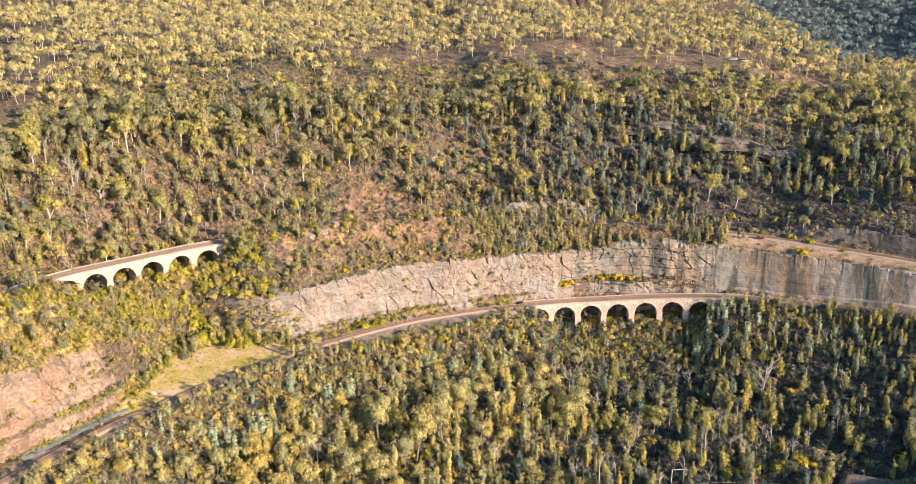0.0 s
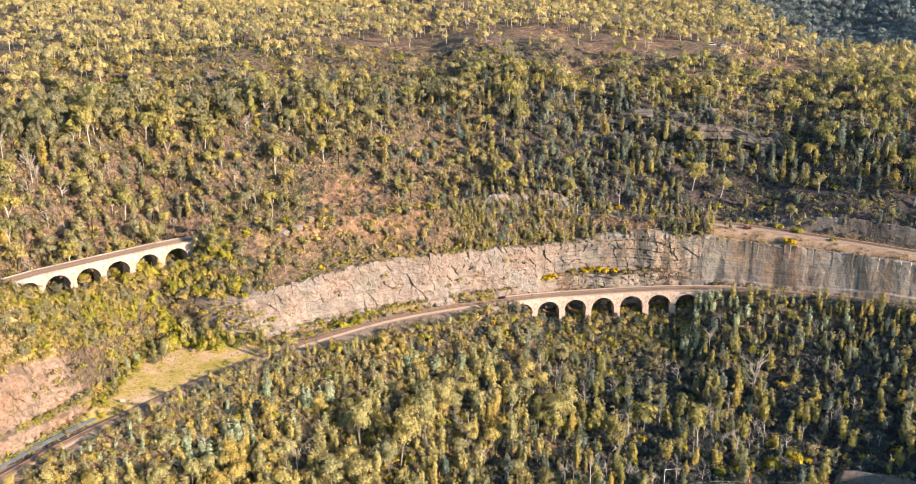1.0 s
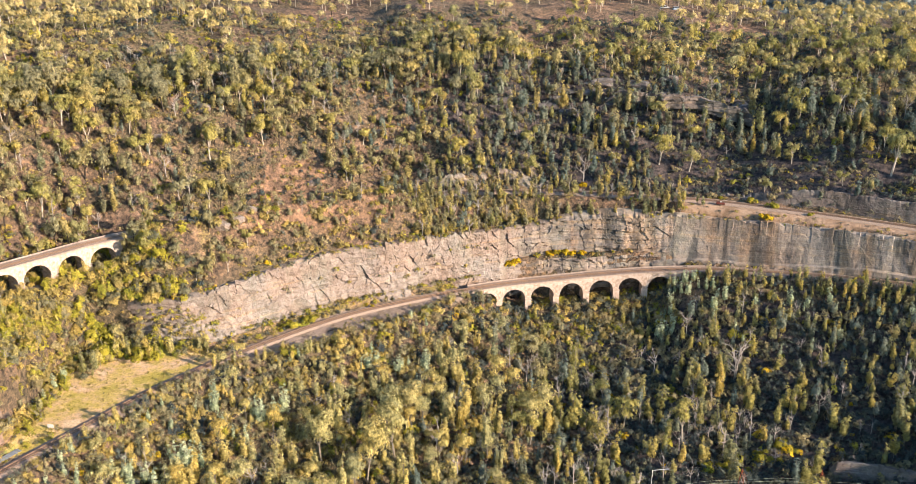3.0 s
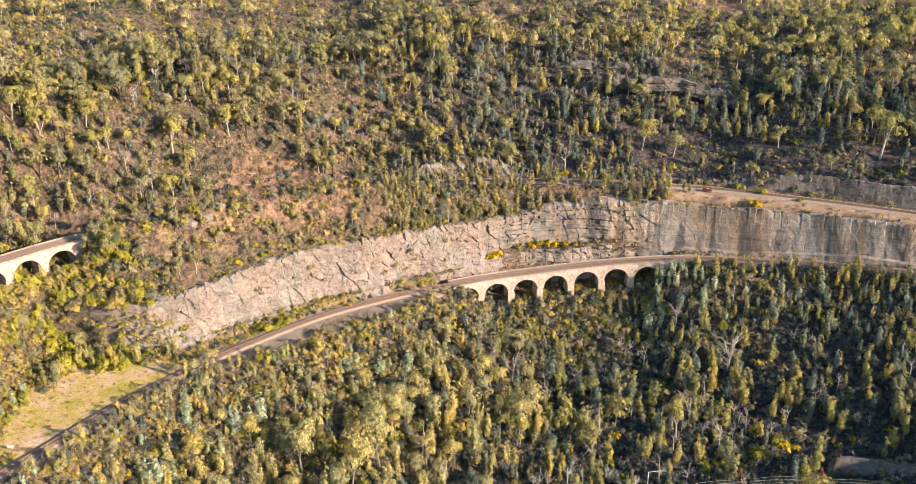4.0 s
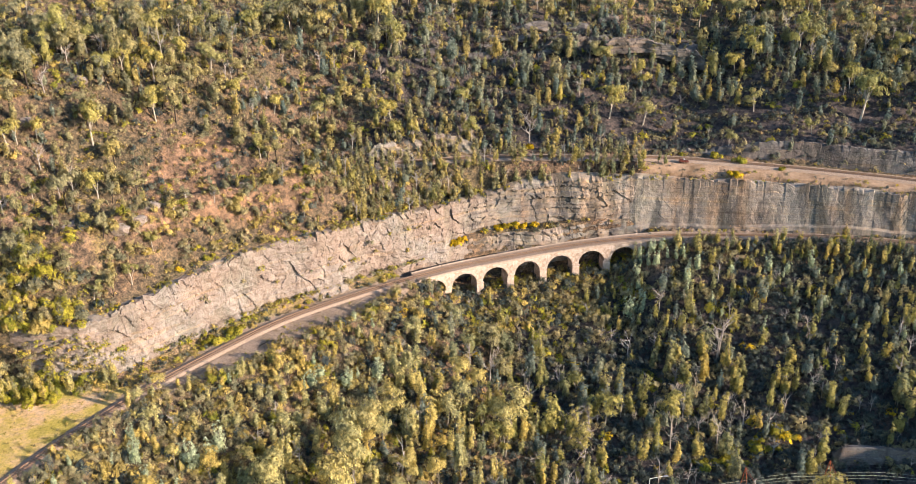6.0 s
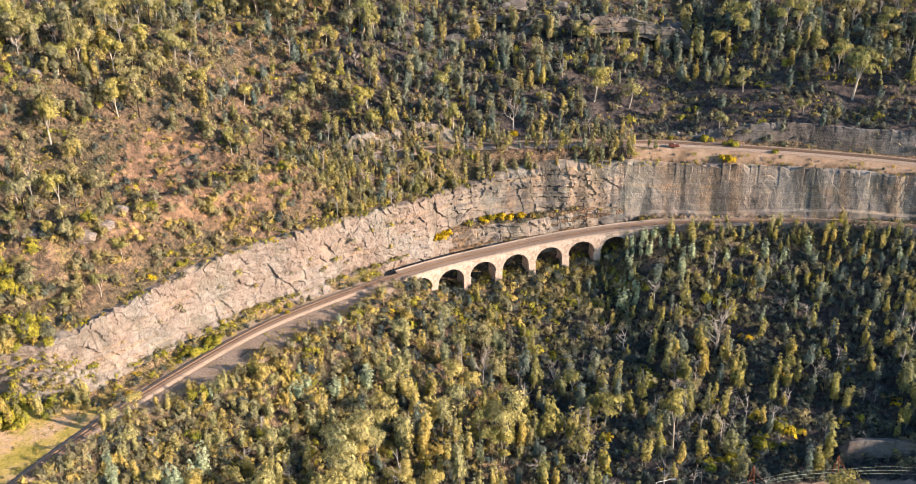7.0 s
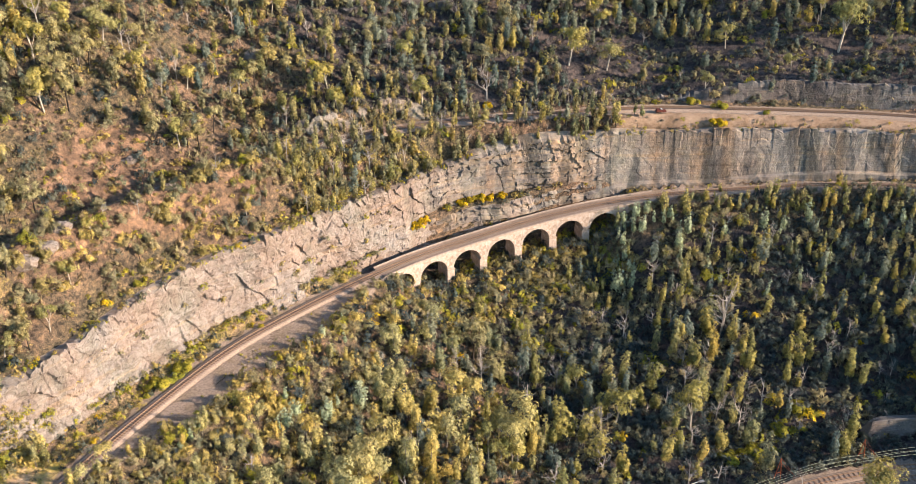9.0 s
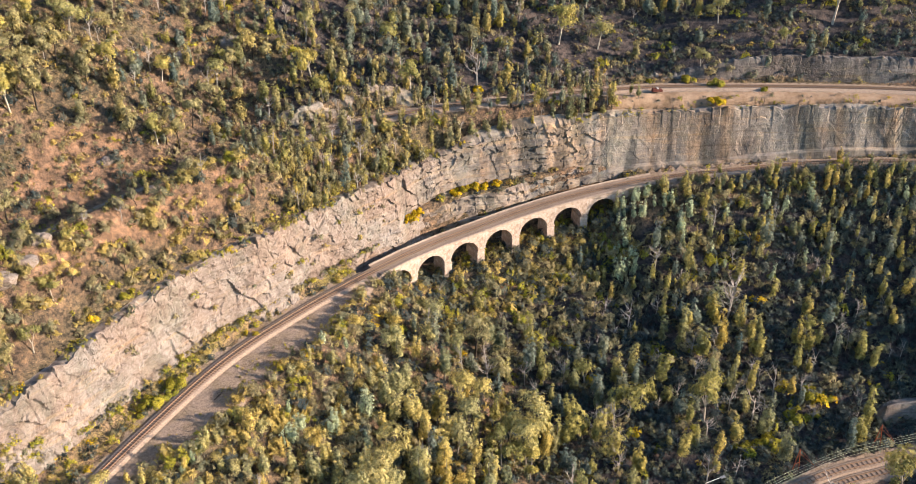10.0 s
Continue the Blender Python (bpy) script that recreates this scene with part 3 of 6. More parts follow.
build_ground()


# ---- rock faces ----
def blocky(s, v, seed, size_s, size_v, depth):
    """Broken facets: each cell of a jittered net has its own depth and tilt."""
    rng = np.random.RandomState(seed)
    jit = rng.uniform(0, 1, (97, 97, 2))
    dep = rng.uniform(-1, 1, (97, 97, 3))
    u, w = s / size_s, v / size_v
    i, j = np.floor(u).astype(int), np.floor(w).astype(int)
    best, out = np.full(s.shape, 1e9), np.zeros(s.shape)
    for a in (-1, 0, 1):
        for b in (-1, 0, 1):
            ci, cj = (i + a) % 97, (j + b) % 97
            pu, pw = i + a + jit[ci, cj, 0], j + b + jit[ci, cj, 1]
            d = (u - pu) ** 2 + (w - pw) ** 2
            val = 0.40 * dep[ci, cj, 0] + dep[ci, cj, 1] * (u - pu) * 1.4 + dep[ci, cj, 2] * (w - pw) * 1.3
            out = np.where(d < best, val, out)
            best = np.minimum(d, best)
    return out * depth


def rock_face(name, line, tang, a, b, foot_at, base_z, top_z, lean, material, label, seed, strata=0.25, rough=1.0, step=0.4, ledge=0.0, grain=1.0, lip_width=2.6, brow=3.4, rows=58, jagged=1.0, slabs=None, panels=None):
    """A rock wall along a stretch a..b (metres along the line), foot_at metres behind it."""
    n = int((b - a) / step)
    s = np.linspace(a, b, n)
    p = np.stack([np.interp(s, np.arange(len(line)), line[:, k]) for k in range(3)], 1)
    t = np.stack([np.interp(s, np.arange(len(line)), tang[:, k]) for k in range(2)], 1)
    nrm = np.stack([-t[:, 1], t[:, 0]], 1)
    xs = p[:, 0]
    lean = lean(xs) if callable(lean) else lean
    grain = grain(xs) if callable(grain) else grain
    rough = rough(xs) if callable(rough) else rough
    strata = strata(xs) if callable(strata) else strata
    v = np.linspace(0, 1, rows)
    S, V = np.meshgrid(s, v)
    f, z0, z1 = foot_at(xs), base_z(p), top_z(p)
    tall = z1 - z0
    Z = z0 + np.minimum(V / 0.9, 1) * tall
    H = Z - (p[:, 2] - 1.5)
    back = f + lean * np.minimum(V / 0.9, 1) + np.maximum(V - 0.9, 0) / 0.1 * lip_width
    G = H / grain
    out = blocky(S + 0.35 * G, G, seed, 3.0, 4.6, 0.44 * rough) + blocky(S + 0.5 * G, G - 0.12 * S, seed + 1, 2.2, 1.5, 0.25 * rough) + blocky(S - 0.2 * G, G, seed + 2, 1.1, 0.8, 0.07 * rough)
    out += slabs(xs) * blocky(S, G, seed + 9, 8.0, 3.2, 0.5) if slabs else 0.0
    out += panels(xs) * sum(blocky(S + q, G, seed + 11, 7.5, 60.0, 0.2) for q in (-0.8, -0.4, 0, 0.4, 0.8)) if panels else 0.0
    out += (0.45 * smooth(xs, 100, 118) * wave(S + 0.06 * H, S * 0 + 5.0, 8, seed + 12)) if panels else 0.0
    brow = brow + 1.2 * wave(S, S * 0, 19, seed + 8)
    out += ledge * (1 - smooth(H - brow, -0.3, 0.3))
    out += 0.9 * wave(S, S * 0 + 3.0, 16, seed + 3) + strata * (1 - 0.75 * smooth(H, 4.5, 7.0) * (xs < 46)) * np.sign(np.sin(H * 1.7 + 1.2 * wave(S, H, 14, seed + 4))) * 0.5
    edge = smooth(V, 0.9, 1.0)
    out = out * (1 - edge)
    Z = Z + np.where(V > 0.9, 0.5 * wave(S, V * 40, 3, seed + 5) * (1 - edge), 0) + jagged * (0.8 * wave(S, S * 0 + 9.0, 6, seed + 6) + 0.8 * blocky(S, S * 0, seed + 7, 2.2, 9.0, 1.0)) * smooth(V, 0.5, 0.9) * (1 - edge)
    off = back - out
    X = p[:, 0] + nrm[:, 0] * off
    Y = p[:, 1] + nrm[:, 1] * off
    # the lip settles into the ground behind
    g = np.maximum(height(X[-1], Y[-1]) - 0.5, z1 - 1.0)
    g = np.convolve(np.pad(g, 6, mode="edge"), np.ones(13) / 13, "valid")
    lip = V[:, 0] > 0.9
    w = edge[lip]
    Z[lip] = Z[lip] * (1 - w) + g * w
    verts = np.stack([X, Y, Z], -1).reshape(-1, 3)
    me = mesh_from(name, verts, grid_faces(rows, n), [material])
    return tagged(new(name, me), label, "rock cliff", kind="structure")


def along(line, x):
    return float(np.argmin(np.abs(line[:, 0] - x)))


rock_face("cliff", LOW, LOW_T, along(LOW, -72), along(LOW, 225), lambda x: cliff_foot(x) + 8 * (1 - smooth(x, -72.5, -67)), lambda p: p[:, 2] - 1.5 - 8 * window(p[:, 0], 24, 30, 48, 60), lambda p: cliff_top(p[:, 0]) - 0.2 - 3.0 * (1 - smooth(p[:, 0], -72, -66)),
          lambda x: 3.0 - 0.8 * smooth(x, 50, 62), ROCK, "tall sandstone cliff, pink then grey, beside the lower railway", 33, lambda x: 0.24 + 0.36 * window(x, 46, 54, 92, 108) - 0.20 * smooth(x, 95, 112), lambda x: 1.05 - 0.55 * smooth(x, 46, 60) - 0.34 * smooth(x, 95, 115), step=0.33, rows=70, slabs=lambda x: window(x, 48, 58, 96, 116), panels=lambda x: 0.2 * smooth(x, 46, 60) + 0.04 * smooth(x, 95, 110), ledge=1.0, grain=lambda x: 1.0 + 0.35 * smooth(x, 48, 110))
rock_face("cliff", LOW, LOW_T, along(LOW, -157), along(LOW, -103), lambda x: np.interp(x, [-158, -110, -106, -103], [9, 9.5, 12, 18]), lambda p: p[:, 2] - 1.5, lambda p: np.interp(p[:, 0], [-158, -120, -109, -103], [16.5, 18, 15.5, 5]),
          5.5, ROCK_SPUR, "broken pink rock spur beside the lower railway line", 63, 0.5, 2.0, ledge=3.0, brow=6.5, lip_width=4.2)
# the dark rock colour stands in for shade on this cutting
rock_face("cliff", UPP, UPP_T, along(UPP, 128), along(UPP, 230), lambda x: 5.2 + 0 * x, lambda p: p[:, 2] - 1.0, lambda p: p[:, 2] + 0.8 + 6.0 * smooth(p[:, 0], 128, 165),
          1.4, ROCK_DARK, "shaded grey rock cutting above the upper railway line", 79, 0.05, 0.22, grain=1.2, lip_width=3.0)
rock_face("cliff", UPP, UPP_T, along(UPP, 18), along(UPP, 60), lambda x: 4.6 + 0 * x, lambda p: p[:, 2] - 1.0, lambda p: p[:, 2] + 0.8 + 4.2 * window(p[:, 0], 18, 26, 52, 60),
          2.0, ROCK_GREY, "small pale rock cutting beside the upper railway line", 85, 0.2, 0.8, lip_width=2.6)


rock_face("cliff", LOW, LOW_T, along(LOW, 34), along(LOW, 118), lambda x: 6.2 + ditch(x), lambda p: p[:, 2] - 11 * under_span(p[:, 0]) - 1.5, lambda p: p[:, 2] + 0.4 + 2.4 * window(p[:, 0], 36, 46, 100, 116),
          1.2, ROCK_GREY, "low rock ledge behind the stone viaduct", 91, 0.5, 0.6, lip_width=1.5)


rock_face("retaining_wall", MAI[::1], MAI_T, along(MAI, 131), along(MAI, 195), lambda x: 11.5 + 0 * x, lambda p: p[:, 2] + 1.0, lambda p: p[:, 2] + 2.0 + 5.0 * smooth(p[:, 0], 131, 133), 1.5, ROCK_DARK, "grey rock-faced retaining wall above the main line", 97, 0.15, 0.4, step=0.25)


def ledge_base(p):
    return height(p[:, 0] + 13, p[:, 1] + 50) - 1.0


# ledges whose shade is put into the rock colour
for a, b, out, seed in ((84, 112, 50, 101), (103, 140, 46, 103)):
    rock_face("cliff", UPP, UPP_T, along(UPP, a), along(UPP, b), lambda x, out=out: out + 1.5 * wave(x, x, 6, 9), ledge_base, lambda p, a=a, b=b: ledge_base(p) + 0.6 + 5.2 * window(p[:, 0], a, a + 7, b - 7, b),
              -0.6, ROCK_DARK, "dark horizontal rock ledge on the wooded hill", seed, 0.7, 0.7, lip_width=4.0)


# ---- building helpers ----
def part(name, me, parent, label=""):
    ob = new(name, me)
    ob.parent = parent
    if label:
        ob["label"] = label
    return ob


def bm_mesh(name, bm, material):
    bmesh.ops.recalc_face_normals(bm, faces=bm.faces)
    me = bpy.data.meshes.new(name)
    bm.to_mesh(me)
    bm.free()
    me.materials.append(material)
    return me


def box(bm, x0, x1, y0, y1, z0, z1, inset=0.0):
    v = [bm.verts.new(c) for c in ((x0, y0, z0), (x1, y0, z0), (x1, y1, z0), (x0, y1, z0), (x0 + inset, y0 + inset, z1), (x1 - inset, y0 + inset, z1), (x1 - inset, y1 - inset, z1), (x0 + inset, y1 - inset, z1))]
    for f in ((3, 2, 1, 0), (4, 5, 6, 7), (0, 1, 5, 4), (1, 2, 6, 5), (2, 3, 7, 6), (3, 0, 4, 7)):
        bm.faces.new([v[k] for k in f])


def box_mesh(name, material, *sizes, inset=0.0, bevel=0.0):
    bm = bmesh.new()
    box(bm, *sizes, inset=inset)
    if bevel:
        bmesh.ops.bevel(bm, geom=bm.edges[:], offset=bevel, segments=1, affect="EDGES")
    return bm_mesh(name, bm, material)


# ---- railways ----
def ribbon(name, line, tang, a, b, profile, material, every=1):
    """A strip along the line with the cross profile of (offset, height) pairs, closed at its ends by nothing but its shape."""
    idx = np.arange(int(a), int(b) + 1, every)
    nrm = np.stack([-tang[idx, 1], tang[idx, 0]], 1)
    verts = []
    for o, h in profile:
        verts.append(np.column_stack([line[idx, :2] + nrm * o, line[idx, 2] + h]))
    return mesh_from(name, np.stack(verts, 0).reshape(-1, 3), grid_faces(len(profile), len(idx)), [material])


def railway(line, tang, a, b, label, near, bed=True, side=0.0, gauge=1.07, group=""):
    """Ballast, two rails and sleepers; the near stretch of sleepers are pieces of their own."""
    root = tagged(new("railway_track"), label, "railway track")
    if bed:
        part("ballast_bed", ribbon("ballast_bed", line, tang, a, b, [(side + 2.5, -0.75), (side + 1.5, -0.12), (side - 1.5, -0.12), (side - 2.5, -0.75)], BALLAST, 2), root, "crushed pale brown stone")
    for k in (-1, 1):
        o = side + k * gauge / 2
        part("rail", ribbon("rail", line, tang, a, b, [(o + 0.07, 0.0), (o + 0.05, 0.16), (o - 0.05, 0.16), (o - 0.07, 0.0)], RAIL, 2), root, "rusty steel rail")
    me = box_mesh("sleeper", SLEEPER, -0.13, 0.13, -1.05, 1.05, -0.14, 0.03, inset=0.015)
    s = np.arange(a, b, 0.72)
    rng = np.random.RandomState(int(a) + 7)
    rest_v, rest_f = [], []
    cube = np.array([(x, y, z) for z in (-0.14, 0.03) for x, y in ((-0.13, -1.05), (0.13, -1.05), (0.13, 1.05), (-0.13, 1.05))])
    cf = np.array([(3, 2, 1, 0), (4, 5, 6, 7), (0, 1, 5, 4), (1, 2, 6, 5), (2, 3, 7, 6), (3, 0, 4, 7)])
    count = 0
    for at in s:
        p = [np.interp(at, np.arange(len(line)), line[:, k]) for k in range(3)]
        t = [np.interp(at, np.arange(len(line)), tang[:, k]) for k in range(2)]
        turn = math.atan2(t[1], t[0]) + rng.normal(0, 0.02)
        px, py = p[0] - t[1] * side, p[1] + t[0] * side
        if near[0] <= p[0] <= near[1] and count < 300:
            ob = part("sleeper", me, root)
            ob.matrix_basis = pose(px, py, p[2], 0, 0, math.degrees(turn))
            count += 1
        else:
            c, q = math.cos(turn), math.sin(turn)
            rest_f.append(cf + 8 * len(rest_v))
            rest_v.append(cube @ np.array([[c, q, 0], [-q, c, 0], [0, 0, 1]]) + (px, py, p[2]))
    if rest_v:
        ob = part("sleepers", mesh_from("sleepers", np.concatenate(rest_v), np.concatenate(rest_f), [SLEEPER]), root)
        ob["kind"] = "stuff"
    return root


# ---- viaducts ----
def viaduct(line, tang, xs, front, back, label, pitch=11.5, radius=4.6):
    """Stone arches under a line. xs: the x of the piers in order; front, back: how far the faces stand from the track's centre."""
    first = along(line, xs[0])
    root = tagged(new("stone_viaduct"), label, "viaduct")
    piers = []
    for x in xs:
        k = int(along(line, x))
        piers.append((Vector(line[k]), Vector((*tang[k], 0))))
    crown = -1.55
    spring = crown - radius
    for (pa, ta), (pb, tb) in zip(piers, piers[1:]):
        chord = pb - pa
        length = Vector((chord.x, chord.y)).length
        m = Matrix.Translation((pa + pb) / 2) @ pose(0, 0, 0, 0, 0, math.degrees(math.atan2(chord.y, chord.x)))
        slope = (pb.z - pa.z) / length
        half = length / 2 + 0.06
        r = min(radius, length / 2 - 0.9)
        bm = bmesh.new()
        steps = 20
        ang = [math.pi * i / steps for i in range(steps + 1)]
        prof = [(-r * math.cos(a), spring + (crown - spring) * math.sin(a)) for a in ang]
        xsn = [-half] + [p[0] for p in prof] + [half]
        low = [spring] + [p[1] for p in prof] + [spring]
        sides = []
        for y in (-front, back):
            lo = [bm.verts.new((x, y, z)) for x, z in zip(xsn, low)]
            hi = [bm.verts.new((x, y, -0.25 + slope * x)) for x in xsn]
            sides.append((lo, hi))
            for i in range(len(xsn) - 1):
                bm.faces.new((lo[i], lo[i + 1], hi[i + 1], hi[i]))
        for i in range(len(xsn) - 1):
            bm.faces.new((sides[0][0][i], sides[0][0][i + 1], sides[1][0][i + 1], sides[1][0][i]))
            bm.faces.new((sides[0][1][i], sides[0][1][i + 1], sides[1][1][i + 1], sides[1][1][i]))
        ob = part("arch", bm_mesh("arch", bm, STONE), root)
        ob.matrix_basis = m
        # ring of wedge stones, proud of the face
        ring = bmesh.new()
        count = 17
        for i in range(count):
            a0, a1 = math.pi * (i + 0.04) / count, math.pi * (i + 0.96) / count
            for y0, y1 in ((-front - 0.07, -front + 0.25),):
                c = [(-rr * math.cos(a), y, spring + (rr * (crown - spring) / r) * math.sin(a)) for y in (y0, y1) for rr, a in ((r - 0.03, a0), (r + 0.62, a0), (r + 0.62, a1), (r - 0.03, a1))]
                v = [ring.verts.new(q) for q in c]
                for f in ((0, 1, 2, 3), (7, 6, 5, 4), (0, 4, 5, 1), (1, 5, 6, 2), (2, 6, 7, 3), (3, 7, 4, 0)):
                    ring.faces.new([v[k] for k in f])
        ob = part("arch_ring", bm_mesh("arch_ring", ring, STONE), root, "wedge-shaped stones round the arch")
        ob.matrix_basis = m
        tilt = Matrix(((1, 0, 0, 0), (0, 1, 0, 0), (slope, 0, 1, 0), (0, 0, 0, 1)))
        for name, y0, y1, z0, z1 in (("coping", -front - 0.22, -front + 0.45, -0.25, 0.10), ("coping", back - 0.45, back + 0.22, -0.25, 0.10), ("parapet", -front - 0.02, -front + 0.30, 0.10, 0.26), ("parapet", back - 0.30, back + 0.02, 0.10, 0.26), ("deck", -front + 0.45, back - 0.45, -0.30, -0.05)):
            me = box_mesh(name, BALLAST if name == "deck" else COPING, -half, half, y0, y1, z0, z1, bevel=0.03 if name != "deck" else 0)
            me.transform(tilt)
            part(name, me, root).matrix_basis = m
    for i, (p, t) in enumerate(piers):
        m = Matrix.Translation(p) @ pose(0, 0, 0, 0, 0, math.degrees(math.atan2(t.y, t.x)))
        g = float(min(height([p.x + t.y * front, p.x, p.x - t.y * back], [p.y - t.x * front, p.y, p.y + t.x * back])))
        foot = min(g - p.z - 1.5, spring - 1.5)
        bm = bmesh.new()
        w = (pitch - 2 * radius) / 2
        flare = 0.03 * (spring - foot)
        box(bm, -w - flare, w + flare, -front - flare, back + flare, foot, spring + 0.05, inset=flare)
        ob = part("pier", bm_mesh("pier", bm, STONE), root)
        ob.matrix_basis = m
        part("impost", box_mesh("impost", COPING, -w - 0.16, w + 0.16, -front - 0.16, back + 0.16, spring - 0.42, spring - 0.05, bevel=0.05), root, "projecting band of dressed stone").matrix_basis = m
        part("pilaster", box_mesh("pilaster", STONE, -0.75, 0.75, -front - 0.05, -front + 0.2, spring - 0.05, -0.25, bevel=0.04), root).matrix_basis = m
    return root


viaduct(LOW, LOW_T, [28.5, 38.9, 50.5, 62.1, 73.7, 85.3, 96.9, 108.3, 118.6], 3.0, 2.9, "pale weathered stone arch viaduct carrying the lower railway line")
viaduct(UPP, UPP_T, [-152.6, -146.4, -139.2, -130.9, -122.4, -113.8, -105.1, -95.7, -86.2], 2.9, 3.3, "pale weathered stone arch viaduct carrying the upper railway line")
railway(LOW, LOW_T, 2, along(LOW, 285), "single railway track with rusty rails on pale ballast", (-55, 135))
railway(UPP, UPP_T, 2, along(UPP, 295), "single railway track on the upper hillside bench", (112, 200))
for off in (-2.0, 2.0):
    railway(MAI, MAI_T, 1, len(MAI) - 2, "electrified main line track in the valley", (60, 165), True, off, 1.435)


# ---- plants ----
def tube(a, b, ra, rb, sides=5):
    """A tapered limb from a to b as triangles."""
    a, b = np.array(a, float), np.array(b, float)
    d = (b - a) / np.linalg.norm(b - a)
    u = np.cross(d, (0.3, 0.9, 0.1))
    u /= np.linalg.norm(u)
    v = np.cross(d, u)
    ang = np.arange(sides) * 2 * np.pi / sides
    ring = np.cos(ang)[:, None] * u + np.sin(ang)[:, None] * v
    verts = np.vstack([a + ring * ra, b + ring * rb])
    i = np.arange(sides)
    j = (i + 1) % sides
    faces = np.vstack([np.stack([i, j, j + sides], 1), np.stack([i, j + sides, i + sides], 1)])
    return verts, faces


def gather(pieces):
    vs, fs, n = [], [], 0
    for v, f in pieces:
        vs.append(v)
        fs.append(f + n)
        n += len(v)
    return np.concatenate(vs), np.concatenate(fs)


def leaves(rng, centres, radii, count, size, flat=0.75, hang=0.0):
    """Leaf sprays: small triangles spread over the outside of clumps, turned mostly outwards."""
    w = radii**2
    k = rng.choice(len(centres), count, p=w / w.sum())
    d = rng.normal(size=(count, 3))
    d /= np.linalg.norm(d, axis=1)[:, None]
    d[:, 2] = np.where(d[:, 2] < -0.45, -d[:, 2], d[:, 2])
    p = centres[k] + d * (radii[k] * rng.uniform(0.55, 1.08, count) ** 0.6)[:, None] * (1, 1, flat)
    crown = p - centres.mean(0)
    crown /= np.linalg.norm(crown, axis=1)[:, None] + 1e-6
    nrm = 0.55 * d + 0.7 * crown + rng.normal(size=(count, 3)) * 0.32
    nrm[:, 2] += 0.25
    nrm /= np.linalg.norm(nrm, axis=1)[:, None]
    # sprays hang: their long side is more upright than level
    a = rng.normal(size=(count, 3)) * 0.7
    a[:, 2] += 0.9
    a -= nrm * (a * nrm).sum(1)[:, None]
    a /= np.linalg.norm(a, axis=1)[:, None]
    b = np.cross(nrm, a)
    s = size * rng.uniform(0.6, 1.4, count)[:, None]
    v = np.stack([p + 1.25 * a * s, p - 0.65 * a * s + 0.62 * b * s, p - 0.65 * a * s - 0.62 * b * s], 1)
    v[:, 2, 2] -= hang * s[:, 0]
    return v.reshape(-1, 3), np.arange(3 * count).reshape(-1, 3)


def gum_template(seed, count, size):
    """A spreading gum: pale forked trunk and several separate clumps of leaves."""
    rng = np.random.RandomState(seed)
    tall = rng.uniform(9, 12.5)
    fork = tall * rng.uniform(0.28, 0.42)
    lean = rng.normal(0, 0.5, 2)
    top = np.array([lean[0], lean[1], fork])
    wood = [tube((0, 0, -0.6), top, 0.26, 0.19, 5 if count > 200 else 3)]
    cen, rad = [], []
    for i in range(rng.randint(6, 9)):
        a = rng.uniform(0, 2 * np.pi)
        out = rng.uniform(0.4, 2.5)
        end = np.array([lean[0] + out * np.cos(a), lean[1] + out * np.sin(a), tall * rng.uniform(0.50, 0.93) - 0.25 * out])
        bend = top + (end - top) * 0.5 + rng.normal(0, 0.3, 3)
        wood += [tube(top, bend, 0.11, 0.07, 4), tube(bend, end, 0.07, 0.03, 3)] if count > 200 else [tube(top, end, 0.11, 0.04, 3)] if i < 2 else []
        for _ in range(rng.randint(2, 4)):
            cen.append(end + rng.normal(0, 0.75, 3) * (1, 1, 0.6))
            rad.append(rng.uniform(0.95, 1.6))
    return gather(wood), leaves(rng, np.array(cen), np.array(rad), count, size, 0.72, 0.4)


def far_gum_template(seed, count, size):
    """A low spreading gum of the tableland: short pale forked trunk under a broad flat-topped crown."""
    rng = np.random.RandomState(seed)
    tall = rng.uniform(7.5, 10.0)
    fork = np.array([*rng.normal(0, 0.3, 2), tall * 0.38])
    wood = [tube((0, 0, -0.6), fork, 0.20, 0.15, 3)]
    cen, rad = [], []
    for i in range(7):
        a, out = rng.uniform(0, 2 * np.pi), 2.9 * rng.uniform(0.1, 1.0) ** 0.7
        cen.append((out * np.cos(a), out * np.sin(a), tall * rng.uniform(0.66, 0.86) - 0.18 * out))
        rad.append(rng.uniform(1.1, 1.8))
        wood += [tube(fork, cen[-1], 0.11, 0.05, 3)] if i < 2 else []
    return gather(wood), leaves(rng, np.array(cen), np.array(rad), count, size, 0.7, 0.1)


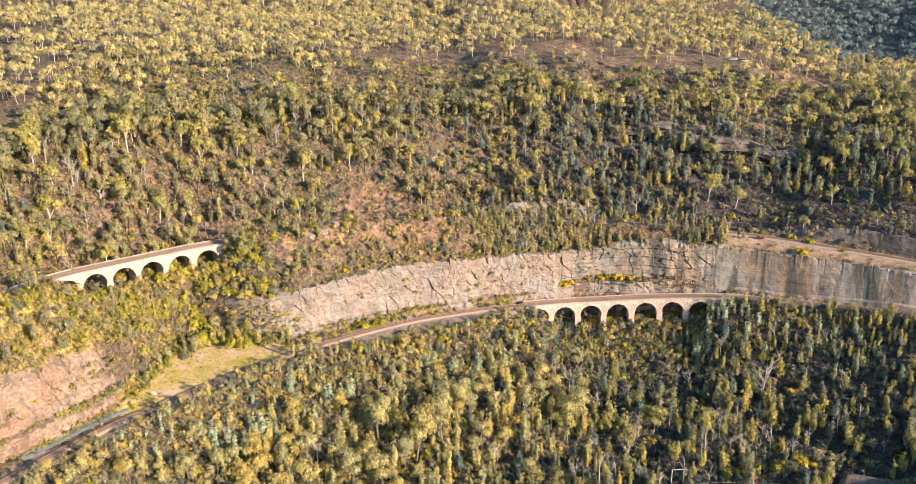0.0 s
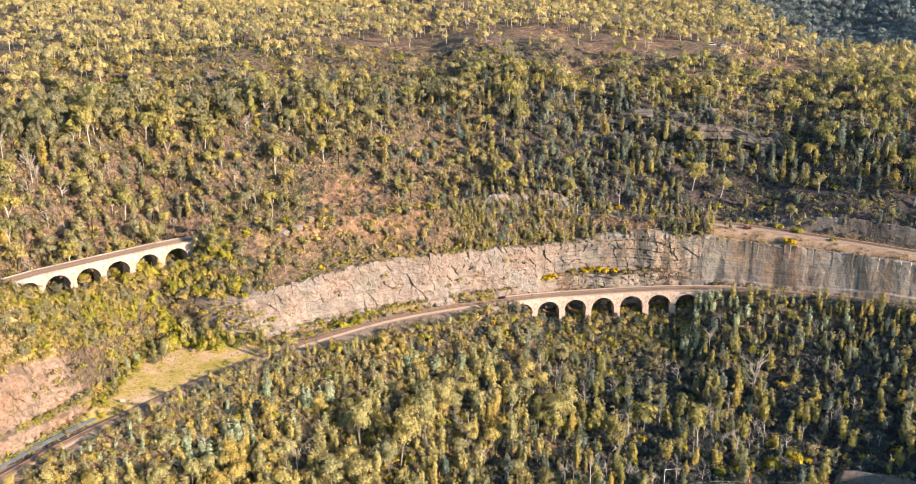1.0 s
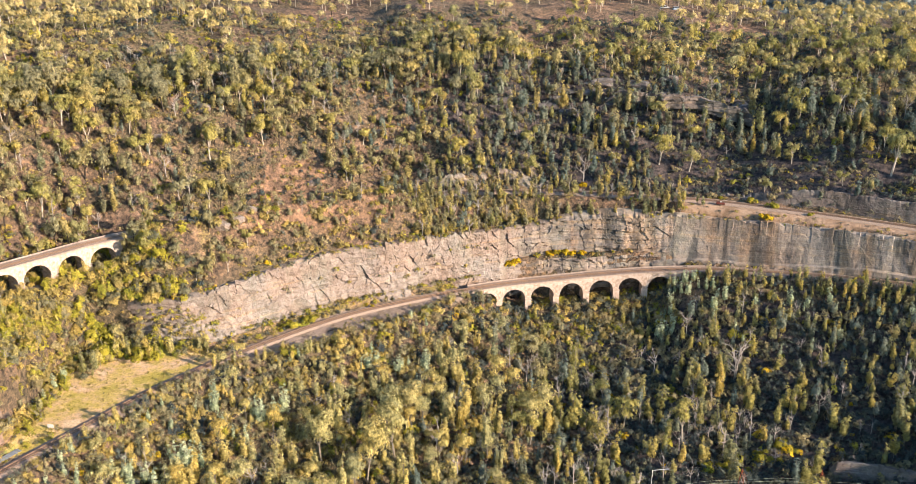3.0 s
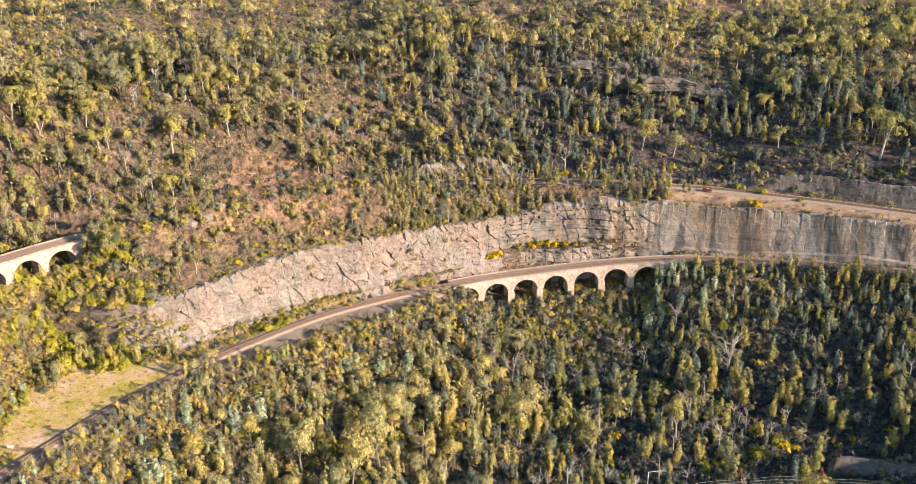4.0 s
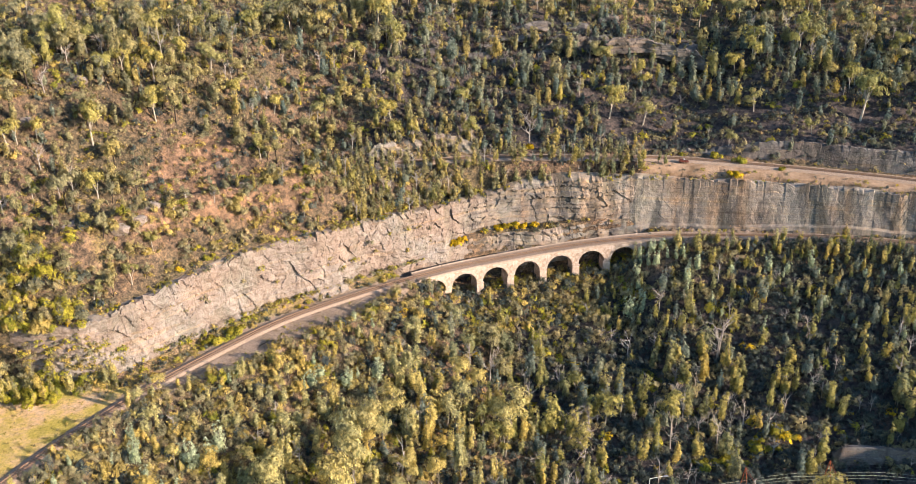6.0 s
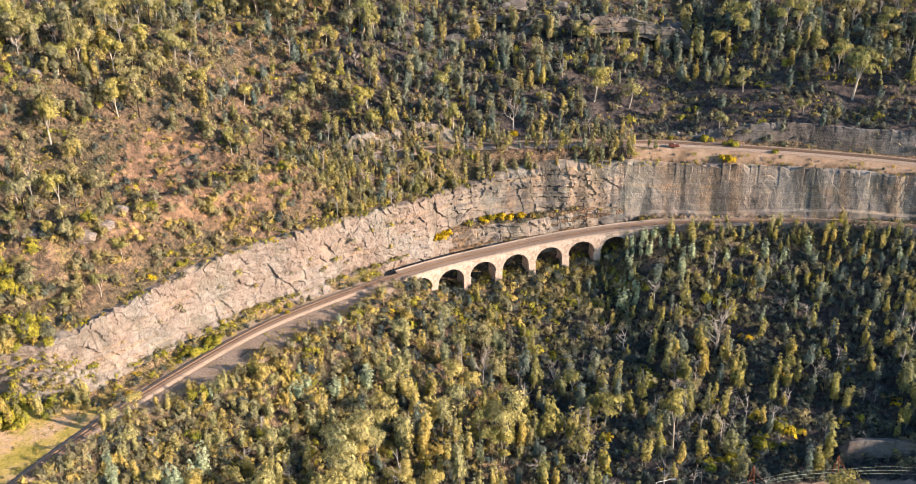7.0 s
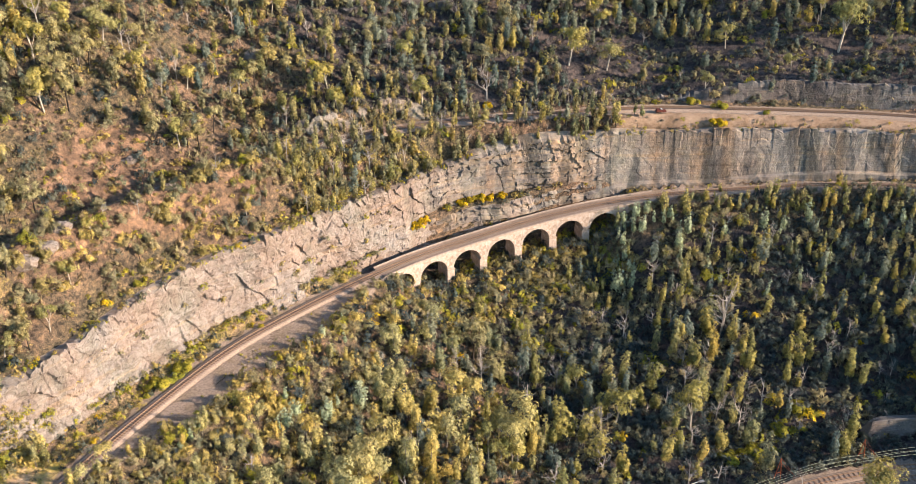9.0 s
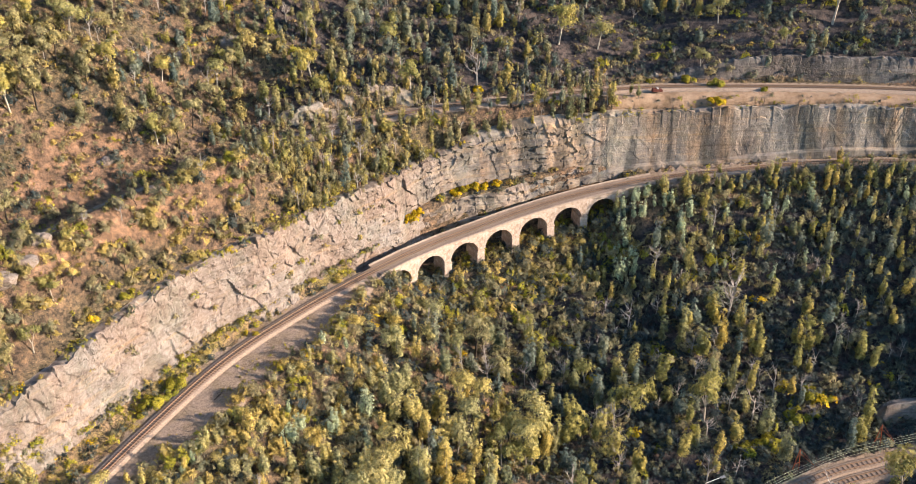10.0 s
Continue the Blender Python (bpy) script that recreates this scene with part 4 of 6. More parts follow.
def column_template(seed, count, size):
    """An upright, feathery tree: several plumes of leaves side by side, the tallest in the middle."""
    rng = np.random.RandomState(seed)
    tall = rng.uniform(8, 12)
    wide = rng.uniform(1.15, 1.95)
    bend = rng.normal(0, 0.35, 2)
    wood = [tube((0, 0, -0.6), (bend[0], bend[1], tall * 0.8), 0.17, 0.05)]
    cen, rad = [], []
    for i in range(rng.randint(4, 7)):
        a, r = rng.uniform(0, 6.28), wide * (0.12 if i == 0 else rng.uniform(0.35, 0.95))
        low, top = tall * rng.uniform(0.10, 0.30), tall * (0.94 if i == 0 else rng.uniform(0.45, 0.86))
        side = np.array([r * np.cos(a), r * np.sin(a), 0.0])
        wood.append(tube((0, 0, low * 0.7), side * 0.8 + (0, 0, low + (top - low) * 0.45), 0.07, 0.03, 3))
        for j in range(6):
            f = (j + 0.4) / 6
            cen.append(side * (0.55 + 0.5 * f) + (bend[0] * f, bend[1] * f, low + (top - low) * f) + rng.normal(0, 0.16, 3))
            rad.append(wide * (0.54 - 0.32 * f) * rng.uniform(0.75, 1.25))
    return gather(wood), leaves(rng, np.array(cen), np.array(rad), count, size, 1.15, 0.1)


def bush_template(seed, count, size):
    """A low uneven bush: many small clumps of different height round a few stems."""
    rng = np.random.RandomState(seed)
    cen, rad, wood = [], [], []
    for i in range(12):
        a, r = rng.uniform(0, 6.28), 1.15 * rng.uniform(0, 1) ** 0.6
        cen.append((r * np.cos(a), r * np.sin(a), rng.uniform(0.2, 1.25) * (1.1 - 0.5 * r)))
        rad.append(rng.uniform(0.22, 0.52))
        wood += [tube((0, 0, -0.3), cen[-1], 0.05, 0.02, 3)] if i < 3 else []
    return gather(wood), leaves(rng, np.array(cen), np.array(rad), count, size, 0.85)


def dead_template(seed, count=0, size=0):
    """A bare grey tree: trunk, limbs and twigs."""
    rng = np.random.RandomState(seed)
    tall = rng.uniform(6.5, 9)
    wood = [tube((0, 0, -0.5), (0.2, 0.1, tall * 0.5), 0.19, 0.12), tube((0.2, 0.1, tall * 0.5), (0.5, 0.0, tall * 0.9), 0.12, 0.04, 4)]
    for i in range(9):
        z = tall * rng.uniform(0.28, 0.8)
        a, up = rng.uniform(0, 6.28), rng.uniform(0.8, 2.2)
        out = rng.uniform(1.0, 2.4)
        mid = np.array([0.2 + out * 0.55 * np.cos(a), out * 0.55 * np.sin(a), z + up * 0.4])
        end = np.array([0.2 + out * np.cos(a), out * np.sin(a), z + up * 1.2])
        wood += [tube((0.2, 0.1, z), mid, 0.08, 0.055, 4), tube(mid, end, 0.055, 0.02, 3)]
        for _ in range(3):
            wood.append(tube(mid + (end - mid) * rng.uniform(0, 0.8), end + rng.normal(0, 0.7, 3), 0.035, 0.012, 3))
    return gather(wood), None


KINDS = {
    "gum": (gum_template, GUM, PALE_BARK, "gum_tree"),
    "dark_gum": (gum_template, HILL_LEAF, DARK_BARK, "gum_tree"),
    "column": (column_template, WATTLE, BARK, "wattle_tree"),
    "olive": (column_template, GUM, BARK, "wattle_tree"),
    "blue": (column_template, BLUE_LEAF, BARK, "wattle_tree"),
    "tan_column": (column_template, TAN, BARK, "wattle_tree"),
    "tan_gum": (gum_template, TAN, BARK, "gum_tree"),
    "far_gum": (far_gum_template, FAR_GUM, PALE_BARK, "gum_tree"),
    "ridge_gum": (far_gum_template, RIDGE_LEAF, BARK, "gum_tree"),
    "charred": (column_template, HILL_LEAF, DARK_BARK, "gum_tree"),
    "silver": (column_template, SILVER, BARK, "silver_wattle"),
    "dead": (dead_template, None, DEAD, "dead_tree"),
    "scrub": (bush_template, SCRUB, BARK, "scrub_bush"),
    "heath": (bush_template, HEATH, BARK, "heath_bush"),
    "under": (bush_template, UNDER_LEAF, BARK, "undergrowth_bush"),
    "lime": (bush_template, LIME, BARK, "green_bush"),
    "gold": (bush_template, GOLD, BARK, "golden_heath_bush"),
    "gorse": (bush_template, GORSE, BARK, "gorse_bush"),
}
TEMPLATES = {}


def template(kind, i, count, size):
    key = (kind, i, count)
    if key not in TEMPLATES:
        TEMPLATES[key] = KINDS[kind][0](1000 + 37 * i + 7 * sorted(KINDS).index(kind), count, size)
    return TEMPLATES[key]


def forest(name, kind, places, count, size, label, category, variants=7, seed=1):
    """All plants of one kind in one stretch of bush, as one mesh. places: rows of x, y, z, scale."""
    if not len(places):
        return None
    rng = np.random.RandomState(seed)
    pick = rng.randint(0, variants, len(places))
    turn = rng.uniform(0, 2 * np.pi, len(places))
    tall = rng.uniform(0.85, 1.2, len(places))
    tone = rng.uniform(0, 1, len(places))
    vs, fs, sl, tn, n = [], [], [], [], 0
    for i in range(variants):
        rows = np.where(pick == i)[0]
        if not len(rows):
            continue
        wood, leaf = template(kind, i, count, size)
        v = wood[0] if leaf is None else np.vstack([leaf[0], wood[0]])
        f = wood[1] if leaf is None else np.vstack([leaf[1], wood[1] + len(leaf[0])])
        slot = np.zeros(len(f), int) if leaf is None else np.r_[np.zeros(len(leaf[1]), int), np.ones(len(wood[1]), int)]
        c, s = np.cos(turn[rows])[:, None], np.sin(turn[rows])[:, None]
        k = places[rows, 3][:, None]
        X = (v[None, :, 0] * c - v[None, :, 1] * s) * k + places[rows, 0][:, None]
        Y = (v[None, :, 0] * s + v[None, :, 1] * c) * k + places[rows, 1][:, None]
        Z = v[None, :, 2] * k * tall[rows][:, None] + places[rows, 2][:, None]
        vs.append(np.stack([X, Y, Z], -1).reshape(-1, 3))
        fs.append((f[None] + (n + np.arange(len(rows)) * len(v))[:, None, None]).reshape(-1, 3))
        sl.append(np.tile(slot, len(rows)))
        tn.append(np.repeat(tone[rows], len(v)))
        n += len(rows) * len(v)
    _, leaf_m, wood_m, _ = KINDS[kind]
    me = mesh_from(name, np.concatenate(vs), np.concatenate(fs), [wood_m] if leaf_m is None else [leaf_m, wood_m], {"tone": np.concatenate(tn)}, False, np.concatenate(sl))
    return tagged(new(name, me), label, category, kind="stuff")


LABELS = {
    "gum": "olive-leaved gum tree with a pale forked trunk", "dark_gum": "grey-green gum tree with a charred trunk", "column": "upright grey-green wattle tree on the valley slope",
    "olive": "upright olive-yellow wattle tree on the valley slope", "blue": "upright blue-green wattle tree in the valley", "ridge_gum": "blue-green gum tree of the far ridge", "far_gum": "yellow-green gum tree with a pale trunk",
    "tan_column": "upright dry golden-olive wattle tree in the valley", "tan_gum": "spreading dry golden-olive gum tree in the valley",
    "charred": "narrow regrowth gum tree with a charred trunk", "silver": "pale silver-green wattle tree beside the railway", "dead": "bare grey dead tree with broken limbs",
    "scrub": "low olive-brown scrub bush", "heath": "dry brown heath bush", "under": "dark blue-green undergrowth bush", "lime": "bright yellow-green leafy bush", "gold": "golden olive heath bush", "gorse": "gorse bush covered in bright yellow flowers",
}
MODELS = {}


def plant(kind, i, count, size, m, group="", tag=""):
    """A single plant as a thing: an empty at its foot with wood and leaves."""
    key = (kind, i, count)
    if key in MODELS:
        ob = copy_thing(MODELS[key], m)
    else:
        wood, leaf = template(kind, i, count, size)
        _, leaf_m, wood_m, name = KINDS[kind]
        ob = tagged(new(name), LABELS[kind], "bush" if "bush" in name else "tree", group)
        bush = "bush" in name
        part("stems" if bush else "trunk", mesh_from("trunk", *wood, [wood_m]), ob)
        if leaf is not None:
            part("foliage" if bush else "crown", mesh_from("crown", *leaf, [leaf_m]), ob)
        ob.matrix_basis = m
        MODELS[key] = ob
    if tag:
        ob["label"] = tag
    return ob


def stand(kind, rows, count, size, group, seed):
    """Trees of one kind as things of their own."""
    rng = np.random.RandomState(seed)
    for px, py, pz, k in rows:
        plant(kind, int(rng.randint(5)), count, size, pose(px, py, pz, rng.normal(0, 3), rng.normal(0, 3), rng.uniform(0, 360)) @ Matrix.Diagonal((k, k, k * rng.uniform(0.85, 1.2), 1)), group)


# x, y and radius of ground that stays free of scattered plants
FREE = [(78.5, 425.5, 4.5), (78.0, 420.0, 3.0), (127.1, 401.9, 3.0), (124.0, 396.0, 3.0), (146.2, 396.6, 2.5), (111.7, 432.0, 4.5), (122.4, 425.8, 3.5), (145.8, 404.1, 3.0), (173.8, 396.9, 3.0), (193.3, 397.5, 5.0), (160.4, 414.0, 3.5), (-58.3, 372.3, 3.5), (109.0, 382.0, 4.5)]


def scatter(x0, x1, y0, y1, spacing, seed):
    """Evenly spread but irregular places: a jittered net with one place a cell."""
    rng = np.random.RandomState(seed)
    gx, gy = np.meshgrid(np.arange(x0, x1, spacing), np.arange(y0, y1, spacing))
    x = gx.ravel() + rng.uniform(-0.62, 0.62, gx.size) * spacing
    y = gy.ravel() + rng.uniform(-0.62, 0.62, gx.size) * spacing
    right = np.maximum(0.47 * y + 30, np.minimum(0.80 * (y - 80), 330)) + 160 * (y > 640)
    keep = (x > -0.47 * y - 28) & (x < right)
    for fx, fy, fr in FREE:
        keep &= np.hypot(x - fx, y - fy) > fr
    x, y = x[keep], y[keep]
    return x, y, rng.uniform(0, 1, len(x)), rng


def surface(x, y):
    """The ground, or the top of the rock where the brink of the cliff lies over it."""
    z = height(x, y)
    dl, _, xl = beside(x, y, LOW, LOW_T)
    off = dl - cliff_foot(xl)
    return np.where((off > 2.2) & (off < 5.6) & (xl > -68), np.maximum(z, cliff_top(xl) - 0.6), z)


def placed(x, y, scale):
    return np.stack([x, y, surface(x, y), scale], 1)


def field(x, y):
    dl, zl, xl = beside(x, y, LOW, LOW_T)
    du, zu, xu = beside(x, y, UPP, UPP_T)
    return dl, xl, du, xu


def split(rows, kinds, pick):
    """Deals places out to kinds by a number from 0 to 1 for each."""
    edges = np.cumsum([0] + [w for _, w in kinds])
    return {k: rows[(pick >= a) & (pick < b)] for (k, _), a, b in zip(kinds, edges, edges[1:])}


def plant_valley():
    x, y, u, rng = scatter(-150, 235, 248, 400, 4.6, 101)
    dl, xl, du, xu = field(x, y)
    dm, _, _ = beside(x, y, MAI, MAI_T)
    edge = pad(xl) - 0.8 + 1.5 * wave(x, y, 7, 46) + 3.5 * under_span(xl) - 2.6 * smooth(xl, 116, 130) + 0.6 * (1 - smooth(xl, -70, -55))
    ok = (dl < -edge) & ~((dm > 0) & (dm < 17) & (x > 130) & (x < 185)) & ((dm > 8.0) | (dm < -6.0) | (x < 50)) & (wave(x, y, 15, 41) + 0.8 * wave(x, y, 6, 42) > -0.85 + 0.55 * smooth(x, 35, 75))
    x, y, dl, xl, u = x[ok], y[ok], dl[ok], xl[ok], u[ok]
    size = rng.uniform(0.70, 1.38, len(x)) * (0.52 + 0.48 * smooth(-dl - pad(xl), 1, 20)) * (0.95 + 0.25 * wave(x, y, 20, 43))
    rows = placed(x, y, size)
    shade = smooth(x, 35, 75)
    silver = window(dl, -30, -24, -8, -5) * window(x, -118, -105, 20, 45) * (wave(x, y, 11, 44) > 0.22) + window(dl, -26, -20, -9, -7) * window(x, 95, 100, 140, 150) * (wave(x, y, 9, 45) > 0)
    is_silver = (silver > 0.5) | (np.hypot(x - 2, y - 351) < 7)
    # in the shade more picks fall on the shade-toned blue kind and dead trees
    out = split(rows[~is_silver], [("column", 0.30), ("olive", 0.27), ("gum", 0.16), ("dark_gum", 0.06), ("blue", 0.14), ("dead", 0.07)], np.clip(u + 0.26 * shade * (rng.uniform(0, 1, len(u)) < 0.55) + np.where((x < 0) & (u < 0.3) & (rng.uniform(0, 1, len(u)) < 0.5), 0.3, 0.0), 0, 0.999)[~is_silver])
    out["silver"] = rows[is_silver]
    # the sunny western slope gets golden kinds, with the sun in their leaf colour
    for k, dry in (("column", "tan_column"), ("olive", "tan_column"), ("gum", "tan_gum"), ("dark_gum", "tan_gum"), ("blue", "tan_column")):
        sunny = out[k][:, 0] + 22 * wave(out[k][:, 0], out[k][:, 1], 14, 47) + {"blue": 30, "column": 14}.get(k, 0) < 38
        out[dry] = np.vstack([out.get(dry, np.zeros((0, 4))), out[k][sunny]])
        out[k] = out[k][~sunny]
    # in the shade the crowns are narrow and smaller
    for k, slim in (("gum", "olive"), ("dark_gum", "blue")):
        shady = (out[k][:, 0] > 42) & (wave(out[k][:, 0], out[k][:, 1], 5, 48) > -0.45)
        out[slim] = np.vstack([out[slim], out[k][shady] * (1, 1, 1, 0.85)])
        out[k] = out[k][~shady]
    # the trees that stand nearest are things of their own
    every = [(k, r) for k, some in out.items() for r in some]
    near = sorted(range(len(every)), key=lambda i: math.hypot((every[i][1][0] - 15) * 0.62, every[i][1][1] - 300))[:300]
    rng2 = np.random.RandomState(5)
    for i in near:
        k, (px, py, pz, s) = every[i]
        plant(k, int(rng2.randint(5)), 1400, 0.30, pose(px, py, pz, rng2.normal(0, 3), rng2.normal(0, 3), rng2.uniform(0, 360)) @ Matrix.Diagonal((s, s, s * rng2.uniform(0.85, 1.2), 1)), "trees on the near valley slope")
    taken = set(near)
    for k in out:
        rest = np.array([r for i, (q, r) in enumerate(every) if q == k and i not in taken]).reshape(-1, 4)
        forest("valley_" + KINDS[k][3] + "s", k, rest, 560, 0.43, LABELS[k] + ", many together", "trees", seed=11)
    # dead twiggy bushes in the shade
    x, y, u, rng = scatter(30, 200, 262, 395, 6.0, 103)
    dl, xl, du, xu = field(x, y)
    dm, _, _ = beside(x, y, MAI, MAI_T)
    ok = (dl < -9) & (np.abs(dm) > 7) & (u < 0.45)
    forest("valley_dead_bushes", "dead", placed(x[ok], y[ok], rng.uniform(0.28, 0.62, ok.sum())), 0, 0, "grey leafless twiggy bush among shaded undergrowth", "bushes", seed=13)
    # undergrowth
    x, y, u, rng = scatter(-150, 235, 250, 400, 2.2, 102)
    dl, xl, du, xu = field(x, y)
    dm, _, _ = beside(x, y, MAI, MAI_T)
    ok = (dl < -pad(xl) + 1.2 - 3.3 * under_span(xl)) & ((np.abs(dm) > 6) | (x < 50)) & (u < 0.97)
    x, y, dl, u = x[ok], y[ok], dl[ok], rng.uniform(0, 1, ok.sum())
    # dark bushes eastward, lighter ones on the upper bank, stand for shade and sun
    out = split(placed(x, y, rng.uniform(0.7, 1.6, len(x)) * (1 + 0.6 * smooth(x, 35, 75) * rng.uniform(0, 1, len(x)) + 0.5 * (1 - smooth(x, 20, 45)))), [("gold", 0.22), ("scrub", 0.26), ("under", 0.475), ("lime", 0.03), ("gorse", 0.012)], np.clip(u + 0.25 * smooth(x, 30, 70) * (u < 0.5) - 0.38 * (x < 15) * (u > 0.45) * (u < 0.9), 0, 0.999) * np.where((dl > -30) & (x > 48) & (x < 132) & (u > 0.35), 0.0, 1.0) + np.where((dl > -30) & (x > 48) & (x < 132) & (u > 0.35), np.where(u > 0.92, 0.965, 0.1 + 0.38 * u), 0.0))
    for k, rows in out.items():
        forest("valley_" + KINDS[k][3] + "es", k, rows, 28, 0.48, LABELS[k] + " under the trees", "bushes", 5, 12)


def plant_hedge():
    """Close wattles on the bank below the eastern end of the lower line."""
    x, y, u, rng = scatter(100, 215, 320, 392, 3.6, 183)
    dl, xl, du, xu = field(x, y)
    ok = (dl < -4.4) & (dl > -30) & (xl > 103) & (u < 1.0 - 0.55 * smooth(-dl, 12, 30))
    x, y, dl = x[ok], y[ok], dl[ok]
    rows = placed(x, y, rng.uniform(0.42, 0.80, len(x)) * (1.12 - 0.1 * smooth(-dl, 8, 14)))
    pick = rng.uniform(0, 0.999, len(x))
    # golden kinds in the row by the track stand for its sunlit tops
    pick = np.where((x > 116) & (dl > -9), 0.45 * pick, np.where(x < 116, 0.30 + 0.699 * pick, pick))
    for k, some in split(rows, [("tan_column", 0.22), ("olive", 0.24), ("silver", 0.18), ("column", 0.20), ("blue", 0.16)], pick).items():
        forest("hedge_" + KINDS[k][3] + "s", k, some, 420, 0.44, LABELS[k] + ", close together below the track", "trees", seed=184)


def plant_slopes():
    # between the rock and the upper line, and the foot of the hill
    x, y, u, rng = scatter(-185, 330, 250, 600, 5.2, 111)
    dl, xl, du, xu = field(x, y)
    foot = cliff_foot(xl)
    on_knoll = (dl > foot + np.where(xu > 18, 3.4, 4.4)) & (du < -2.9)
    gully = (xl > -108) & (xl < -66) & (du < -4)
    hill = (du > 6) & (du < 88)
    bench = (xu > 112) & (du < 0)
    steep = (xu > 104) & (du < 30) & (du > 0)
    patch = wave(x, y, 24, 51) + 0.7 * wave(x, y, 8, 52)
    bare = (np.hypot((x + 40) / 1.5, y - 417) < 13) | ((du > 50) & (du < 62) & (x > 40) & (x < 170) & (u < 0.6)) | ((du > 68) & (x > -60) & (u < 0.4))
    brush = (xu > 18) & (xu < 112)
    thin = np.where(on_knoll, (patch + 1.4 * (u - 0.5) > -0.1 - 0.7 * (xl < -42)) | (brush & (u < 0.85)), np.where(steep, u < 0.26, patch > np.where(du < 62, -0.72 - 0.3 * smooth(x, 40, 70), -0.5))) & ~bare
    bare |= (du > 36) & (du < 52) & (x > 92) & (x < 150) & (u < 0.75)
    ok = (on_knoll | hill) & thin & ~bench & (~gully | (u < 0.5)) & ~((du > 6) & (du < 40) & (xu < -78) & (xu > -150) & (du < 9))
    x, y, du, xu, k2 = x[ok], y[ok], du[ok], xu[ok], on_knoll[ok]
    u = rng.uniform(0, 1, len(x))
    size = rng.uniform(0.70, 1.36, len(x)) * np.where(k2, 0.64 + 0.2 * (x < -55), 0.92 + 0.18 * (x < -40) * (du < 60)) * (0.80 + 0.25 * smooth(du, 15, 60)) * (1 - 0.22 * smooth(du, 60, 72)) * (1 + 0.2 * wave(x, y, 25, 53))
    rows = placed(x, y, size)
    u = np.where((x > 50) & (du < 64) & (u < 0.14) & (rng.uniform(0, 1, len(x)) < 0.6), 0.80 + 0.35 * u, u)
    u = np.where(((x < -30) | k2) & (u > 0.79) & (u < 0.89), u - 0.6, u)
    # picks moved to the blue-green kind darken the eastern hillside like shade
    u = np.where((x > 45) & (du < 64) & (du > 0) & (u < 0.60) & (rng.uniform(0, 1, len(x)) < 0.42), 0.80 + 0.085 * rng.uniform(0, 1, len(x)), u)
    near = du < 62
    mixed = [("dark_gum", 0.22), ("gum", 0.10), ("charred", 0.34), ("column", 0.07), ("olive", 0.06), ("blue", 0.10), ("dead", 0.11)]
    for tag, mask, count, leaf in (("hill_", near & ~k2, 460, 0.55), ("upper_hill_", ~near, 260, 0.68)):
        for k, some in split(rows[mask], mixed, u[mask]).items():
            forest(tag + KINDS[k][3] + "s", k, some, count, leaf, LABELS[k] + ", many on the hillside", "trees", seed=21)
    for n, (k, some) in enumerate(split(rows[k2], mixed, u[k2]).items()):
        stand(k, some[:75], 420, 0.58, "trees between the cliff and the upper line", 24 + n)
        forest("knoll_" + KINDS[k][3] + "s", k, some[75:], 380, 0.60, LABELS[k] + ", many above the cliff", "trees", seed=29)
    # young gums between the trees of the western hillside
    x, y, u, rng = scatter(-185, 20, 340, 520, 5.0, 117)
    dl, xl, du, xu = field(x, y)
    ok = (du > 8) & (du < 84) & (u < 0.62) & (np.hypot((x + 40) / 1.5, y - 417) > 15) & (wave(x, y, 17, 118) > -0.35)
    x, y = x[ok], y[ok]
    for k, some in split(placed(x, y, rng.uniform(0.42, 0.85, len(x))), [("charred", 0.34), ("olive", 0.20), ("blue", 0.26), ("dead", 0.20)], rng.uniform(0, 0.999, len(x))).items():
        forest("west_regrowth_" + KINDS[k][3] + "s", k, some, 150, 0.70, LABELS[k] + ", young regrowth on the hillside", "trees", seed=119)
    # open gum wood between the shaded hillside and the heath of the plateau
    x, y, u, rng = scatter(20, 330, 455, 640, 6.2, 141)
    dl, xl, du, xu = field(x, y)
    brink = 92 + 0.22 * np.maximum(x - 60, 0) + 9 * wave(x, y, 30, 142)
    ok = (du > 62 + 0.12 * np.maximum(x - 60, 0)) & (du < brink + 30) & (u < np.where(du < brink, 0.66, 0.08) + 0.2 * smooth(x, 180, 210))
    x, y = x[ok], y[ok]
    for k, some in split(placed(x, y, rng.uniform(0.60, 1.08, len(x))), [("gum", 0.46), ("tan_gum", 0.12), ("dark_gum", 0.18), ("olive", 0.24)], rng.uniform(0, 0.999, len(x))).items():
        forest("upper_wood_" + KINDS[k][3] + "s", k, some, 150, 0.80, LABELS[k].replace("on the valley slope", "in open wood").replace("in the valley", "in open wood") + ", many together", "trees", seed=143)
    # regrowth between the trees of the shaded hillside
    x, y, u, rng = scatter(15, 240, 380, 520, 4.1, 113)
    dl, xl, du, xu = field(x, y)
    ok = (du > 8) & (du < 66) & (u < 0.85) & ~((xu > 104) & (du < 34) & (u > 0.10)) & ~((du > 36) & (du < 52) & (x > 92) & (x < 150) & (u > 0.3))
    x, y = x[ok], y[ok]
    for k, some in split(placed(x, y, rng.uniform(0.35, 0.72, len(x))), [("charred", 0.44), ("blue", 0.46), ("column", 0.10)], rng.uniform(0, 0.999, len(x))).items():
        forest("regrowth_" + KINDS[k][3] + "s", k, some, 110, 0.78, LABELS[k] + ", young regrowth on the hillside", "trees", seed=23)
